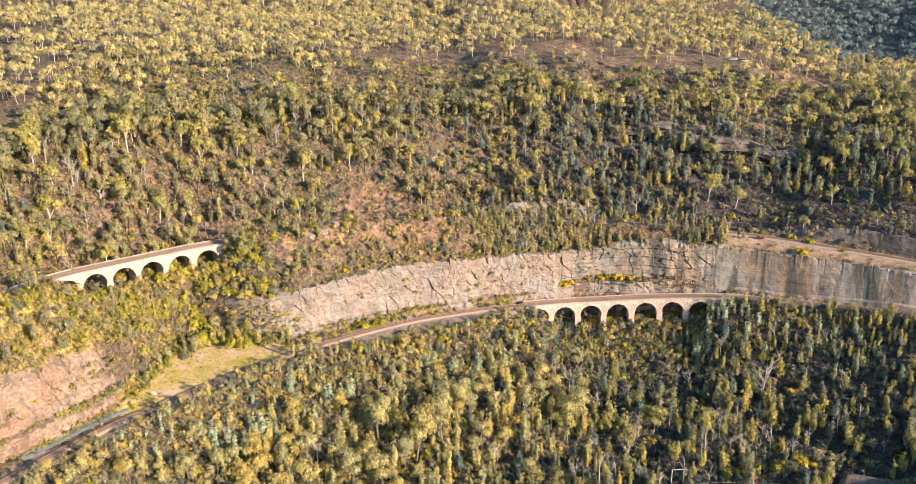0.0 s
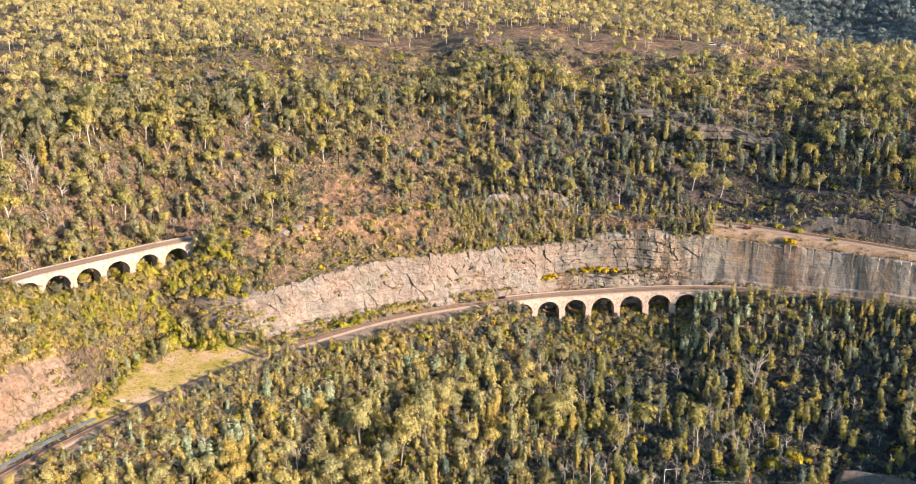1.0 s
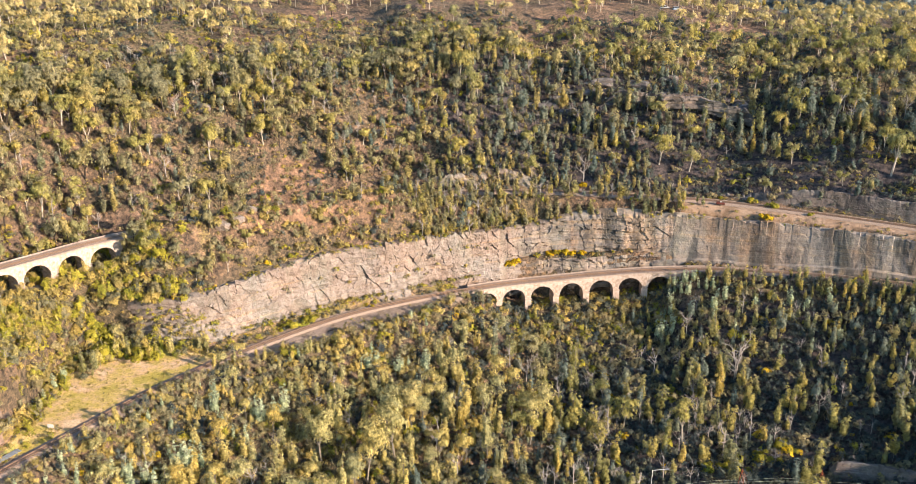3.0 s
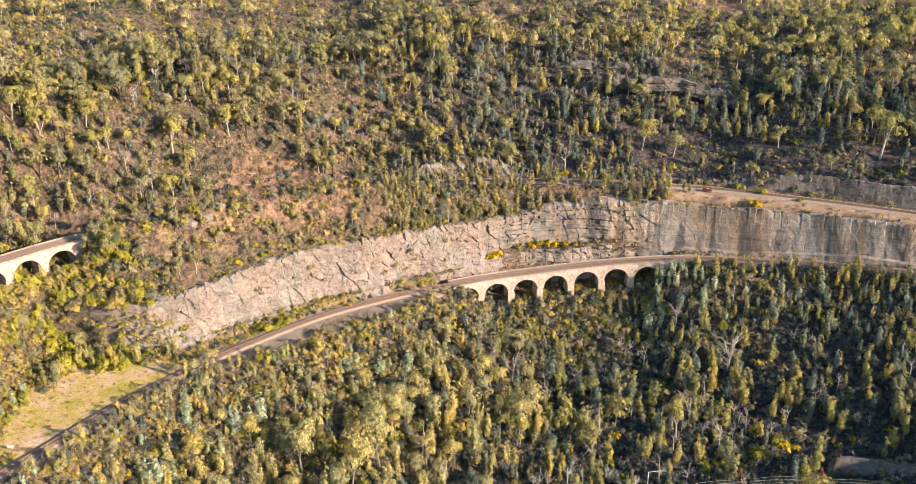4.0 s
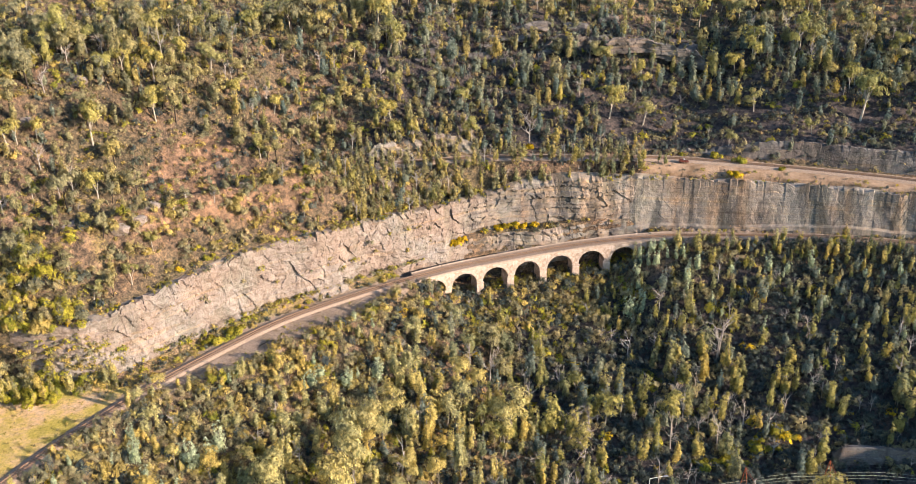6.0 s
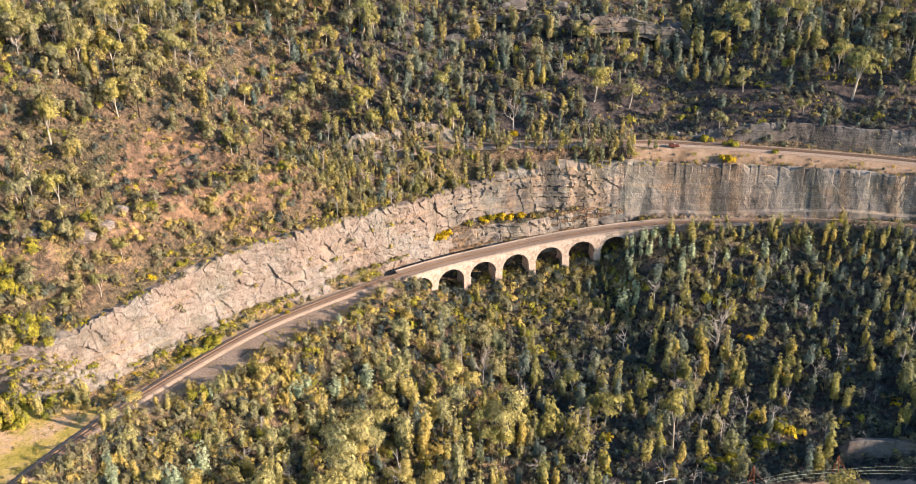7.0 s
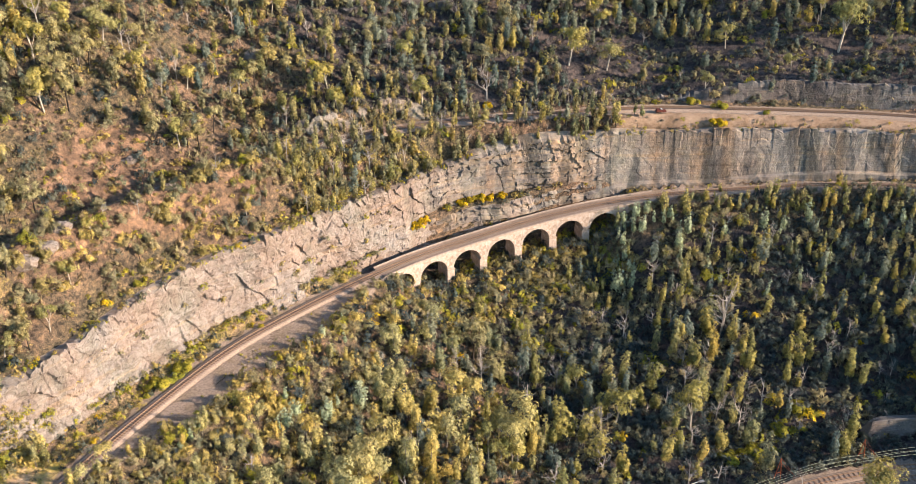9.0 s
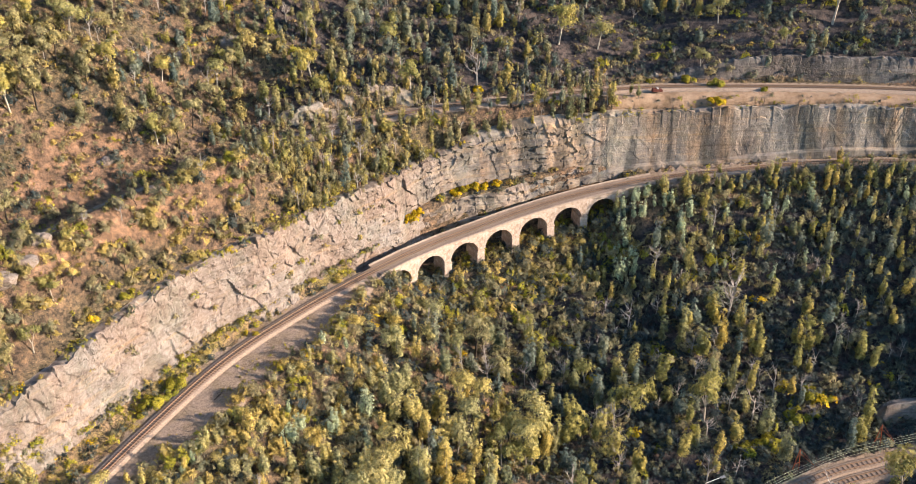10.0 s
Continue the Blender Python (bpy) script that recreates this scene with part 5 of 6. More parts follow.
    # scrub over knoll, gully and hillside
    x, y, u, rng = scatter(-185, 330, 250, 540, 2.7, 112)
    dl, xl, du, xu = field(x, y)
    foot = cliff_foot(xl)
    span = under_left_span(xu)
    ok = (dl > foot + np.where((xl > -106) & (xl < -66), 0.0, 5.5)) & (np.abs(du) > 4.2 - 2 * span * (du < 0)) & ~((xu > 112) & (du < 0) & (du > -9)) & (u < np.where(du < 0, 0.85 - 0.45 * (xl > -55) * (xl < 30), 0.7)) & (wave(x, y, 10, 54) > -0.75)
    x, y, du, xl, dl = x[ok], y[ok], du[ok], xl[ok], dl[ok]
    u = rng.uniform(0, 1, len(x))
    lush = window(xl, -165, -150, -72, -60) * (du < 0)
    size = rng.uniform(0.7, 1.9, len(x)) * np.where(du < 0, 1.25, 1.0) * (1 + 0.5 * lush * window(xl, -114, -106, -74, -62))
    pick = np.where(lush * rng.uniform(0, 1, len(x)) > 0.45, np.where(rng.uniform(0, 1, len(x)) < 0.28, 0.90, 0.5), u * 0.97)
    # the darkened undergrowth kind stands for shade on the eastern hillside
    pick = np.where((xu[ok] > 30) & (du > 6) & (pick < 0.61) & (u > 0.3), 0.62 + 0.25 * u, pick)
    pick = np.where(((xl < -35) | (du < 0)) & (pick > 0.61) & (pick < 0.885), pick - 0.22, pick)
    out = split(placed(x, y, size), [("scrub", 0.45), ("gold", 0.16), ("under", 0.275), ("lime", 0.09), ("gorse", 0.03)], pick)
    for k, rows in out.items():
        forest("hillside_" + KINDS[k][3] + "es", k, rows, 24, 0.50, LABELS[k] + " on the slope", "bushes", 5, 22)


def plant_plateau():
    x, y, u, rng = scatter(-480, 340, 430, 960, 7.2, 121)
    dl, xl, du, xu = field(x, y)
    open_ground = (du > 80) & (du < 165) & (x > -60)
    thin = np.where(open_ground, u < 0.18, wave(x, y, 40, 61) + 0.6 * wave(x, y, 13, 62) > -0.7)
    ok = (du >= 84) & thin & ((y < 640) | (x < 298 - 0.10 * (y - 600)))
    x, y = x[ok], y[ok]
    rows = placed(x, y, rng.uniform(0.66, 1.05, len(x)))
    u = rng.uniform(0, 1, len(x))
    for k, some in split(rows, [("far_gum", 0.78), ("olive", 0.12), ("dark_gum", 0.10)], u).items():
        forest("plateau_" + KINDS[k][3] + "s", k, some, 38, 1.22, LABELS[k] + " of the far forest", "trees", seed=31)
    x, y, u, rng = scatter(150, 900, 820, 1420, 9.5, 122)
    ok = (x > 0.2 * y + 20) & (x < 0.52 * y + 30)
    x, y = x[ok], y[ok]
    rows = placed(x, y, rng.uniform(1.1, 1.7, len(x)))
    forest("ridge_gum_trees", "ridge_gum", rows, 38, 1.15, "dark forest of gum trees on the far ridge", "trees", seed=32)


def plant_near_valley():
    """The forest of the valley floor goes on below the flight."""
    x, y, u, rng = scatter(-170, 240, -60, 250, 9.0, 181)
    x, y, u, rng = x[u < 0.85], y[u < 0.85], u[u < 0.85], rng
    for k, some in split(placed(x, y, rng.uniform(0.8, 1.3, len(x))), [("tan_column", 0.4), ("olive", 0.3), ("tan_gum", 0.3)], rng.uniform(0, 0.999, len(x))).items():
        forest("valley_floor_" + KINDS[k][3] + "s", k, some, 50, 1.15, LABELS[k] + ", many on the valley floor", "trees", seed=91)


def plant_rock_feet():
    """Low growth along the foot of the rock, on ledges and beside the ballast."""
    x, y, u, rng = scatter(-160, 235, 225, 425, 1.9, 131)
    dl, xl, du, xu = field(x, y)
    foot = cliff_foot(xl)
    meadow = window(xl, -104, -98, -66, -58)
    at_foot = (dl > 3.1) & (dl < foot + 0.6) & (meadow < 0.5) & (xl < 38) & (u < np.where(dl > foot - 3.0, 0.9, 0.55))
    shelf = (dl > 7.6) & (dl < foot + 0.5) & (xl > 42) & (xl < 118) & (u < 0.62)
    verge = (dl > 2.9) & (dl < 4.8) & (xl > 100) & (u < 0.8)
    sunk = (dl > -16) & (dl < 3.5) & (under_span(xl) > 0.3) & (u < 0.9)
    hem = (meadow > 0.3) & (dl > foot - 0.5) & (dl < foot + 20) & (du < -3) & (u < 0.5)
    ditch = (du > 3.4) & (du < 5.4) & (xu > 112) & (u < 0.3)
    brink = (du < -4.5) & (dl > foot + 2.8) & (dl < foot + 7.0) & (u < np.where(xl > 118, 0.6, 0.85)) & (xl > -74)
    ok = at_foot | shelf | verge | sunk | hem | ditch | brink
    x, y, sunk, hem, ditch, shelf = x[ok], y[ok], sunk[ok], hem[ok], ditch[ok], shelf[ok]
    u = rng.uniform(0, 1, len(x))
    size = rng.uniform(0.5, 1.3, len(x)) * np.where(sunk | hem, 1.75, np.where(x > 116, 0.62, 1.0))
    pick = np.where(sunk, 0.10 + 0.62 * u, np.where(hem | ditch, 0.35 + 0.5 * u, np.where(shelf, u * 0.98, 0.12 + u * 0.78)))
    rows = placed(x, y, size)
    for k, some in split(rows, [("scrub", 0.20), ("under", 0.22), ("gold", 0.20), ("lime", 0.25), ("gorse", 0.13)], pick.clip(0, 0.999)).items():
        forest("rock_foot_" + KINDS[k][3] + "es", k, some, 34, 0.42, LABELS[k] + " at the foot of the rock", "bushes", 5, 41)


def plant_heath():
    """Low dry heath over the slopes."""
    x, y, u, rng = scatter(-185, 240, 260, 500, 1.9, 141)
    dl, xl, du, xu = field(x, y)
    foot = cliff_foot(xl)
    ok = (dl > foot + np.where(xl < -100, 3.5, 6)) & (np.abs(du) > 4.5) & (du < 75) & ~((xu > 112) & (du < 0)) & (u < np.where(du < 0, 0.95 - 0.35 * (xl > -55) * (xl < 30), 0.5)) & ~((xu > 105) & (du > 0) & (du < 12))
    x, y = x[ok], y[ok]
    rows = placed(x, y, rng.uniform(0.28, 0.75, len(x)) * (1 + 0.3 * wave(x, y, 9, 55) + 0.35 * (du[ok] < 0) + 0.7 * (x < -98) * (y < 372)))
    u = rng.uniform(0, 1, len(x))
    for k, some in split(rows, [("scrub", 0.40), ("heath", 0.33), ("gold", 0.225), ("lime", 0.045)], np.where((x < -84) & (y < 372) & (u < 0.8), 0.75 + 0.27 * u, np.where((x > 25) & (y > 428) & (u > 0.73), u - 0.4, np.where((du[ok] < 0) & (u < 0.25), 0.74 + 0.8 * u, u)))).items():
        forest("heath_" + KINDS[k][3] + "es", k, some, 16, 0.85, LABELS[k] + " in low heath", "bushes", 5, 51)


def plant_meadow():
    """Grass tussocks in the meadow and on the gravel beside the track."""
    x, y, u, rng = scatter(-112, 40, 290, 400, 1.7, 191)
    dl, xl, du, xu = field(x, y)
    foot = cliff_foot(xl)
    grass = (xl > -106) & (xl < -60) & (dl > 3.2) & (dl < foot - 1) & (u < 0.45)
    waste = (xl > -60) & (xl < 28) & (dl < -3.4) & (dl > -pad(xl) - 1) & (u < 0.35) & (wave(x, y, 6, 76) > -0.1)
    verge = (xl > -66) & (xl < 30) & (dl > 3.0) & (dl < foot - 0.5) & (u < 0.8)
    ok = grass | waste | verge
    x, y = x[ok], y[ok]
    rows = placed(x, y, rng.uniform(0.14, 0.42, len(x)))
    for k, some in split(rows, [("gold", 0.6), ("lime", 0.2), ("scrub", 0.2)], rng.uniform(0, 0.999, len(x))).items():
        forest("tussock_" + KINDS[k][3] + "es", k, some, 16, 0.7, LABELS[k] + " growing low like grass tussocks", "tussocks", 5, 101)


def plant_upper_brush():
    """Close brush along the middle of the upper line."""
    x, y, u, rng = scatter(-5, 125, 392, 436, 2.1, 151)
    dl, xl, du, xu = field(x, y)
    ok = (((du < -2.7) & (dl > cliff_foot(xl) + 3.2)) | ((du > 3.4) & (du < 9))) & (xu > 4) & (xu < 116) & (u < 0.95)
    x, y = x[ok], y[ok]
    rows = placed(x, y, rng.uniform(0.45, 0.95, len(x)) * np.where(du[ok] > 0, 0.72, 1.0))
    u = rng.uniform(0, 1, len(x))
    for k, some in split(rows, [("charred", 0.50), ("column", 0.16), ("olive", 0.12), ("blue", 0.10), ("dead", 0.12)], u).items():
        forest("brush_" + KINDS[k][3] + "s", k, some, 240, 0.52, LABELS[k] + " in close brush", "trees", seed=61)


def plant_ledges():
    """Bushes on the ledges of the rock faces."""
    rng = np.random.RandomState(161)
    rows = []
    for a, b, foot_at, brow, lean, tall, ledge, count in ((-64, 36, cliff_foot, 2.1, 3.0, 20, 1.0, 90), (-71, -54, cliff_foot, 5.0, 3.0, 20, 0.3, 60), (-71, -57, cliff_foot, 9.0, 3.0, 20, 0.0, 46), (-71, -60, cliff_foot, 12.5, 3.0, 20, 0.0, 22), (-50, 40, cliff_foot, 8.0, 3.0, 20, 0.0, 14), (-50, 40, cliff_foot, 13.0, 3.0, 20, 0.0, 10), (-157, -104, lambda x: np.interp(x, [-158, -110, -104], [9, 9.5, 11]), 5.2, 5.5, 19, 3.0, 260), (-157, -104, lambda x: np.interp(x, [-158, -110, -104], [9, 9.5, 11]), 11.5, 5.5, 19, 0.0, 70), (-157, -104, lambda x: np.interp(x, [-158, -110, -104], [9, 9.5, 11]), 15.0, 5.5, 19, -0.8, 90)):
        for s in rng.uniform(along(LOW, a), along(LOW, b), count):
            k = int(s)
            n = np.array([-LOW_T[k, 1], LOW_T[k, 0]])
            at = brow + (rng.uniform(-2.2, 2.2) if ledge < 0.5 else 0.0)
            off = float(foot_at(LOW[k, 0])) + lean * at / tall - ledge * rng.uniform(0.1, 0.6)
            q = LOW[k, :2] + n * off
            rows.append((q[0], q[1], LOW[k, 2] + at - 0.5, rng.uniform(0.5, 1.2) * (1.35 if ledge > 2 else 1.0)))
    rows = np.array(rows)
    for kind, some in split(rows, [("scrub", 0.4), ("gold", 0.35), ("lime", 0.25)], rng.uniform(0, 0.999, len(rows))).items():
        forest("ledge_" + KINDS[kind][3] + "es", kind, some, 40, 0.42, LABELS[kind] + " on ledges of the rock", "bushes", 5, 71)


def plant_knoll():
    """Larger bushes and small gums above the western end of the cliff."""
    x, y, u, rng = scatter(-95, 5, 345, 425, 3.6, 175)
    dl, xl, du, xu = field(x, y)
    patch = wave(x, y, 13, 176)
    ok = (dl > cliff_foot(xl) + 5.5) & (du < -5) & (xl > -76) & (u < 0.34 + 0.22 * patch + 0.30 * (1 - smooth(x, -60, -25)))
    x, y, u = x[ok], y[ok], rng.uniform(0, 0.999, ok.sum())
    rows = placed(x, y, rng.uniform(1.2, 2.3, len(x)))
    for k, some in split(rows, [("scrub", 0.50), ("gold", 0.30), ("under", 0.12), ("lime", 0.08)], u).items():
        forest("knoll_" + KINDS[k][3] + "es", k, some, 90, 0.42, LABELS[k] + " above the cliff", "bushes", 5, 177)
    few = rng.uniform(0, 1, len(x)) < 0.34
    for n, (k, some) in enumerate(split(placed(x[few] + 1.5, y[few] + 1.0, rng.uniform(0.45, 0.85, few.sum())), [("olive", 0.34), ("dark_gum", 0.30), ("gum", 0.22), ("dead", 0.14)], u[few]).items()):
        stand(k, some, 420, 0.58, "trees between the cliff and the upper line", 178 + n)


def plant_gully():
    """Close growth at the head of the meadow, under the viaduct and over the end of the cliff."""
    x, y, u, rng = scatter(-135, -58, 325, 392, 2.0, 171)
    dl, xl, du, xu = field(x, y)
    foot = cliff_foot(xl)
    under = (du > -16) & (du < 6.5) & (np.abs(du) > np.where(rng.uniform(0, 1, len(x)) < 0.8, 3.2, 0)) & (xu > -136) & (xu < -84)
    end = (xl > -84) & (xl < -60) & (dl > foot - 5) & (dl < foot + 9) & (du < -3)
    ok = (under & (u < 0.95)) | (end & (u < 0.75))
    x, y, du = x[ok], y[ok], du[ok]
    u = rng.uniform(0, 1, len(x))
    low = np.abs(du) < 4.5
    rows = placed(x, y, rng.uniform(1.0, 2.6, len(x)) * np.where(low, 0.6, 1.0))
    for k, some in split(rows, [("gold", 0.46), ("lime", 0.30), ("scrub", 0.24)], u * 0.999).items():
        forest("gully_" + KINDS[k][3] + "es", k, some, 84, 0.39, LABELS[k] + " in the gully under the viaduct", "bushes", 5, 81)
    ex, ey, eu, rng2 = scatter(-125, -62, 330, 385, 2.8, 172)
    dl, xl, du, xu = field(ex, ey)
    off = dl - cliff_foot(xl)
    close = (xl > -84) & (xl < -58) & (off > -7) & (off < 0.5) & (du < -5) & (eu < 0.6)
    for k, some in split(placed(ex[close], ey[close], rng2.uniform(0.5, 0.95, close.sum())), [("tan_column", 0.4), ("column", 0.3), ("olive", 0.3)], eu[close] / 0.6 * 0.999).items():
        stand(k, some, 460, 0.40, "trees at the end of the cliff", 83)
    tall = (u < 0.22) & ~low
    for k, some in split(placed(x[tall], y[tall], rng.uniform(0.4, 0.8, tall.sum())), [("tan_column", 0.5), ("column", 0.3), ("olive", 0.2)], u[tall] / 0.22 * 0.999).items():
        stand(k, some, 421, 0.42, "trees in the gully", 82)


plant_valley()
plant_hedge()
plant_near_valley()
plant_meadow()
plant_gully()
plant_knoll()
plant_ledges()
plant_slopes()
plant_upper_brush()
plant_heath()
plant_rock_feet()
plant_plateau()


# ---- single things ----
GREEN_PAINT = plain_material("green_painted_steel", (0.20, 0.30, 0.06), (0.36, 0.46, 0.10), 3.0, 0.6)
GREY_DECK = plain_material("grey_weathered_decking", (0.17, 0.19, 0.21), (0.34, 0.37, 0.40), 1.5, 0.8)
RUST = plain_material("rusty_red_steel", (0.06, 0.020, 0.016), (0.19, 0.050, 0.032), 2.0, 0.75)
RED_STEEL = plain_material("red_brown_steel", (0.20, 0.060, 0.030), (0.36, 0.12, 0.06), 2.5, 0.7)
WHITE_PAINT = plain_material("white_paint", (0.62, 0.61, 0.58), (0.82, 0.81, 0.78), 2.0, 0.6)
GREY_METAL = plain_material("grey_metal", (0.22, 0.23, 0.24), (0.42, 0.43, 0.44), 3.0, 0.45, 0.6)
WIRE = plain_material("oxidised_copper_wire", (0.30, 0.34, 0.26), (0.46, 0.50, 0.40), 3.0, 0.6, 0.3)
CAR_BLUE = plain_material("pale_blue_car_paint", (0.28, 0.34, 0.42), (0.36, 0.42, 0.50), 1.0, 0.3)
CAR_WHITE = plain_material("white_car_paint", (0.48, 0.50, 0.53), (0.56, 0.58, 0.60), 1.0, 0.3)
TYRE = plain_material("black_tyre_rubber", (0.015, 0.015, 0.015), (0.035, 0.035, 0.035), 6.0)
GLASS_DARK = plain_material("dark_car_glass", (0.02, 0.025, 0.03), (0.04, 0.045, 0.05), 2.0, 0.08)


def rod(name, pts, radius, material, parent, label="", sides=6):
    pieces = [tube(a, b, radius, radius, sides) for a, b in zip(pts, pts[1:])]
    return part(name, mesh_from(name, *gather(pieces), [material]), parent, label)


def walkway():
    """A long grey decked platform with a green handrail, beside the lower line."""
    root = tagged(new("trackside_platform"), "long grey decked platform with green handrails beside the track", "platform")
    a, b = int(along(LOW, -129)), int(along(LOW, -108))
    idx = np.arange(a, b + 1)
    nrm = np.stack([-LOW_T[:, 1], LOW_T[:, 0]], 1)
    plank = box_mesh("plank", GREY_DECK, -0.46, 0.46, -1.0, 1.0, 0, 0.08, inset=0.01)
    post = box_mesh("post", GREEN_PAINT, -0.05, 0.05, -0.05, 0.05, 0, 1.15)
    leg = box_mesh("leg", GREY_METAL, -0.07, 0.07, -0.07, 0.07, -1.2, 0.0)
    top = []
    for n, k in enumerate(idx):
        turn = math.degrees(math.atan2(LOW_T[k, 1], LOW_T[k, 0]))
        c = LOW[k, :2] + nrm[k] * 4.1
        z = LOW[k, 2] + 0.35
        part("plank", plank, root).matrix_basis = pose(c[0], c[1], z, 0, 0, turn)
        e = LOW[k, :2] + nrm[k] * 5.05
        top.append((e[0], e[1], z))
        if n % 2 == 0:
            part("post", post, root).matrix_basis = pose(e[0], e[1], z + 0.06, 0, 0, turn)
        if n % 3 == 0:
            for o in (3.3, 4.9):
                f = LOW[k, :2] + nrm[k] * o
                part("leg", leg, root).matrix_basis = pose(f[0], f[1], z, 0, 0, turn)
    for h in (0.62, 1.18):
        rod("handrail", [(x, y, z + h) for x, y, z in top], 0.05, GREEN_PAINT, root, "yellow-green painted steel rail", 5)
    return root


def wreck():
    """A small rusty flat wagon left beside the upper line."""
    root = tagged(new("rusty_wagon"), "small rusty red derelict wagon on the upper bench", "wagon")
    z = float(height([127.1], [401.2])[0])
    root.matrix_basis = pose(127.1, 401.2, z, 0, 0, -22)
    part("chassis", box_mesh("chassis", RUST, -1.7, 1.7, -0.75, 0.75, 0.55, 0.75, bevel=0.03), root)
    part("body", box_mesh("body", RUST, -1.5, 0.5, -0.7, 0.7, 0.75, 1.35, inset=0.12, bevel=0.03), root)
    part("bonnet", box_mesh("bonnet", RUST, 0.5, 1.55, -0.55, 0.55, 0.75, 1.05, inset=0.08, bevel=0.03), root)
    part("seat", box_mesh("seat", WHITE_PAINT, -0.1, 0.35, -0.5, 0.5, 1.32, 1.5, bevel=0.03), root, "pale torn seat")
    for x in (-1.1, 1.1):
        for y in (-0.62, 0.62):
            w = part("wheel", mesh_from("wheel", *tube((0, -0.08, 0), (0, 0.08, 0), 0.36, 0.36, 12), [RUST]), root)
            w.matrix_basis = pose(x, y, 0.36)
        part("axle", mesh_from("axle", *tube((x, -0.6, 0.36), (x, 0.6, 0.36), 0.06, 0.06, 6), [RUST]), root)
    for x in (-1.45, 0.4):
        for y in (-0.65, 0.65):
            part("stanchion", box_mesh("stanchion", RUST, x - 0.04, x + 0.04, y - 0.04, y + 0.04, 1.3, 1.9), root)


def car(x, y, turn, paint, label):
    root = tagged(new("parked_car"), label, "car", "cars on the clearing")
    root.matrix_basis = pose(x, y, float(height([x], [y])[0]) + 0.05, 0, 0, turn)
    bm = bmesh.new()
    side = [(-2.3, 0.45), (2.25, 0.45), (2.3, 0.95), (1.15, 1.12), (-2.25, 1.15)]
    prev = None
    for yy in (-0.88, 0.88):
        ring = [bm.verts.new((a, yy, b)) for a, b in side]
        bm.faces.new(ring)
        if prev:
            for i in range(5):
                bm.faces.new((prev[i], prev[(i + 1) % 5], ring[(i + 1) % 5], ring[i]))
        prev = ring
    bmesh.ops.bevel(bm, geom=bm.edges[:], offset=0.08, segments=2, affect="EDGES")
    part("body", bm_mesh("body", bm, paint), root)
    part("cabin", box_mesh("cabin", GLASS_DARK, -2.15, 0.9, -0.8, 0.8, 1.1, 1.72, inset=0.16), root, "dark glazed cabin")
    part("roof", box_mesh("roof", paint, -2.0, 0.62, -0.68, 0.68, 1.70, 1.80, bevel=0.03), root)
    for wx in (-1.45, 1.4):
        for wy in (-0.84, 0.84):
            w = part("wheel", mesh_from("wheel", *tube((0, -0.12, 0), (0, 0.12, 0), 0.38, 0.38, 14), [TYRE]), root)
            w.matrix_basis = pose(wx, wy, 0.38)
            part("rim", mesh_from("rim", *tube((0, -0.13, 0), (0, 0.13, 0), 0.2, 0.2, 10), [GREY_METAL]), w)


def overhead_line():
    """Steel frames and wires of the electrified line."""
    heads = []
    for x in (104, 128, 158):
        k = int(along(MAI, x))
        p, t = MAI[k], MAI_T[k]
        n = np.array([-t[1], t[0]])
        root = tagged(new("catenary_frame"), "red-brown steel frame carrying overhead wires beside the track", "catenary mast", "frames of the overhead line")
        foot = p[:2] + n * 6.4
        z = float(height([foot[0]], [foot[1]])[0]) - 0.3
        top = z + 8.2
        for o in (-1.3, 1.3):
            rod("leg", [(foot[0] + t[0] * o, foot[1] + t[1] * o, z), (foot[0], foot[1], top)], 0.13, RED_STEEL, root)
        rod("brace", [(foot[0] - t[0] * 0.8, foot[1] - t[1] * 0.8, z + 3.2), (foot[0] + t[0] * 0.8, foot[1] + t[1] * 0.8, z + 3.2)], 0.08, RED_STEEL, root)
        far = p[:2] + n * 0.8
        rod("arm", [(foot[0], foot[1], top - 1.4), (far[0], far[1], top - 1.2)], 0.09, RED_STEEL, root)
        rod("stay", [(foot[0], foot[1], top), (far[0], far[1], top - 1.2)], 0.05, RED_STEEL, root)
        for o in (1.2, 2.6):
            q = p[:2] + n * o
            part("insulator", mesh_from("insulator", *tube((q[0], q[1], top - 1.45), (q[0], q[1], top - 1.0), 0.13, 0.09, 8), [GREY_METAL]), root)
        heads.append((p, n, t, top))
    for o in (1.2, 2.6):
        for h in (-1.45, -2.5):
            pts = []
            first, last = heads[0], heads[-1]
            k0, k1 = int(along(MAI, 62)), int(along(MAI, 205))
            for k in range(k0, k1, 2):
                m = np.array([-MAI_T[k, 1], MAI_T[k, 0]])
                q = MAI[k, :2] + m * o
                pts.append((q[0], q[1], float(MAI[k, 2]) + 7.6 + h + (0.25 * math.sin(k * 0.5) if h > -2 else 0)))
            wire = tagged(new("overhead_wire", mesh_from("overhead_wire", *gather([tube(a, b, 0.03, 0.03, 4) for a, b in zip(pts, pts[1:])]), [WIRE])), "pale green oxidised overhead wire above the main line", "wire", "wires of the overhead line")


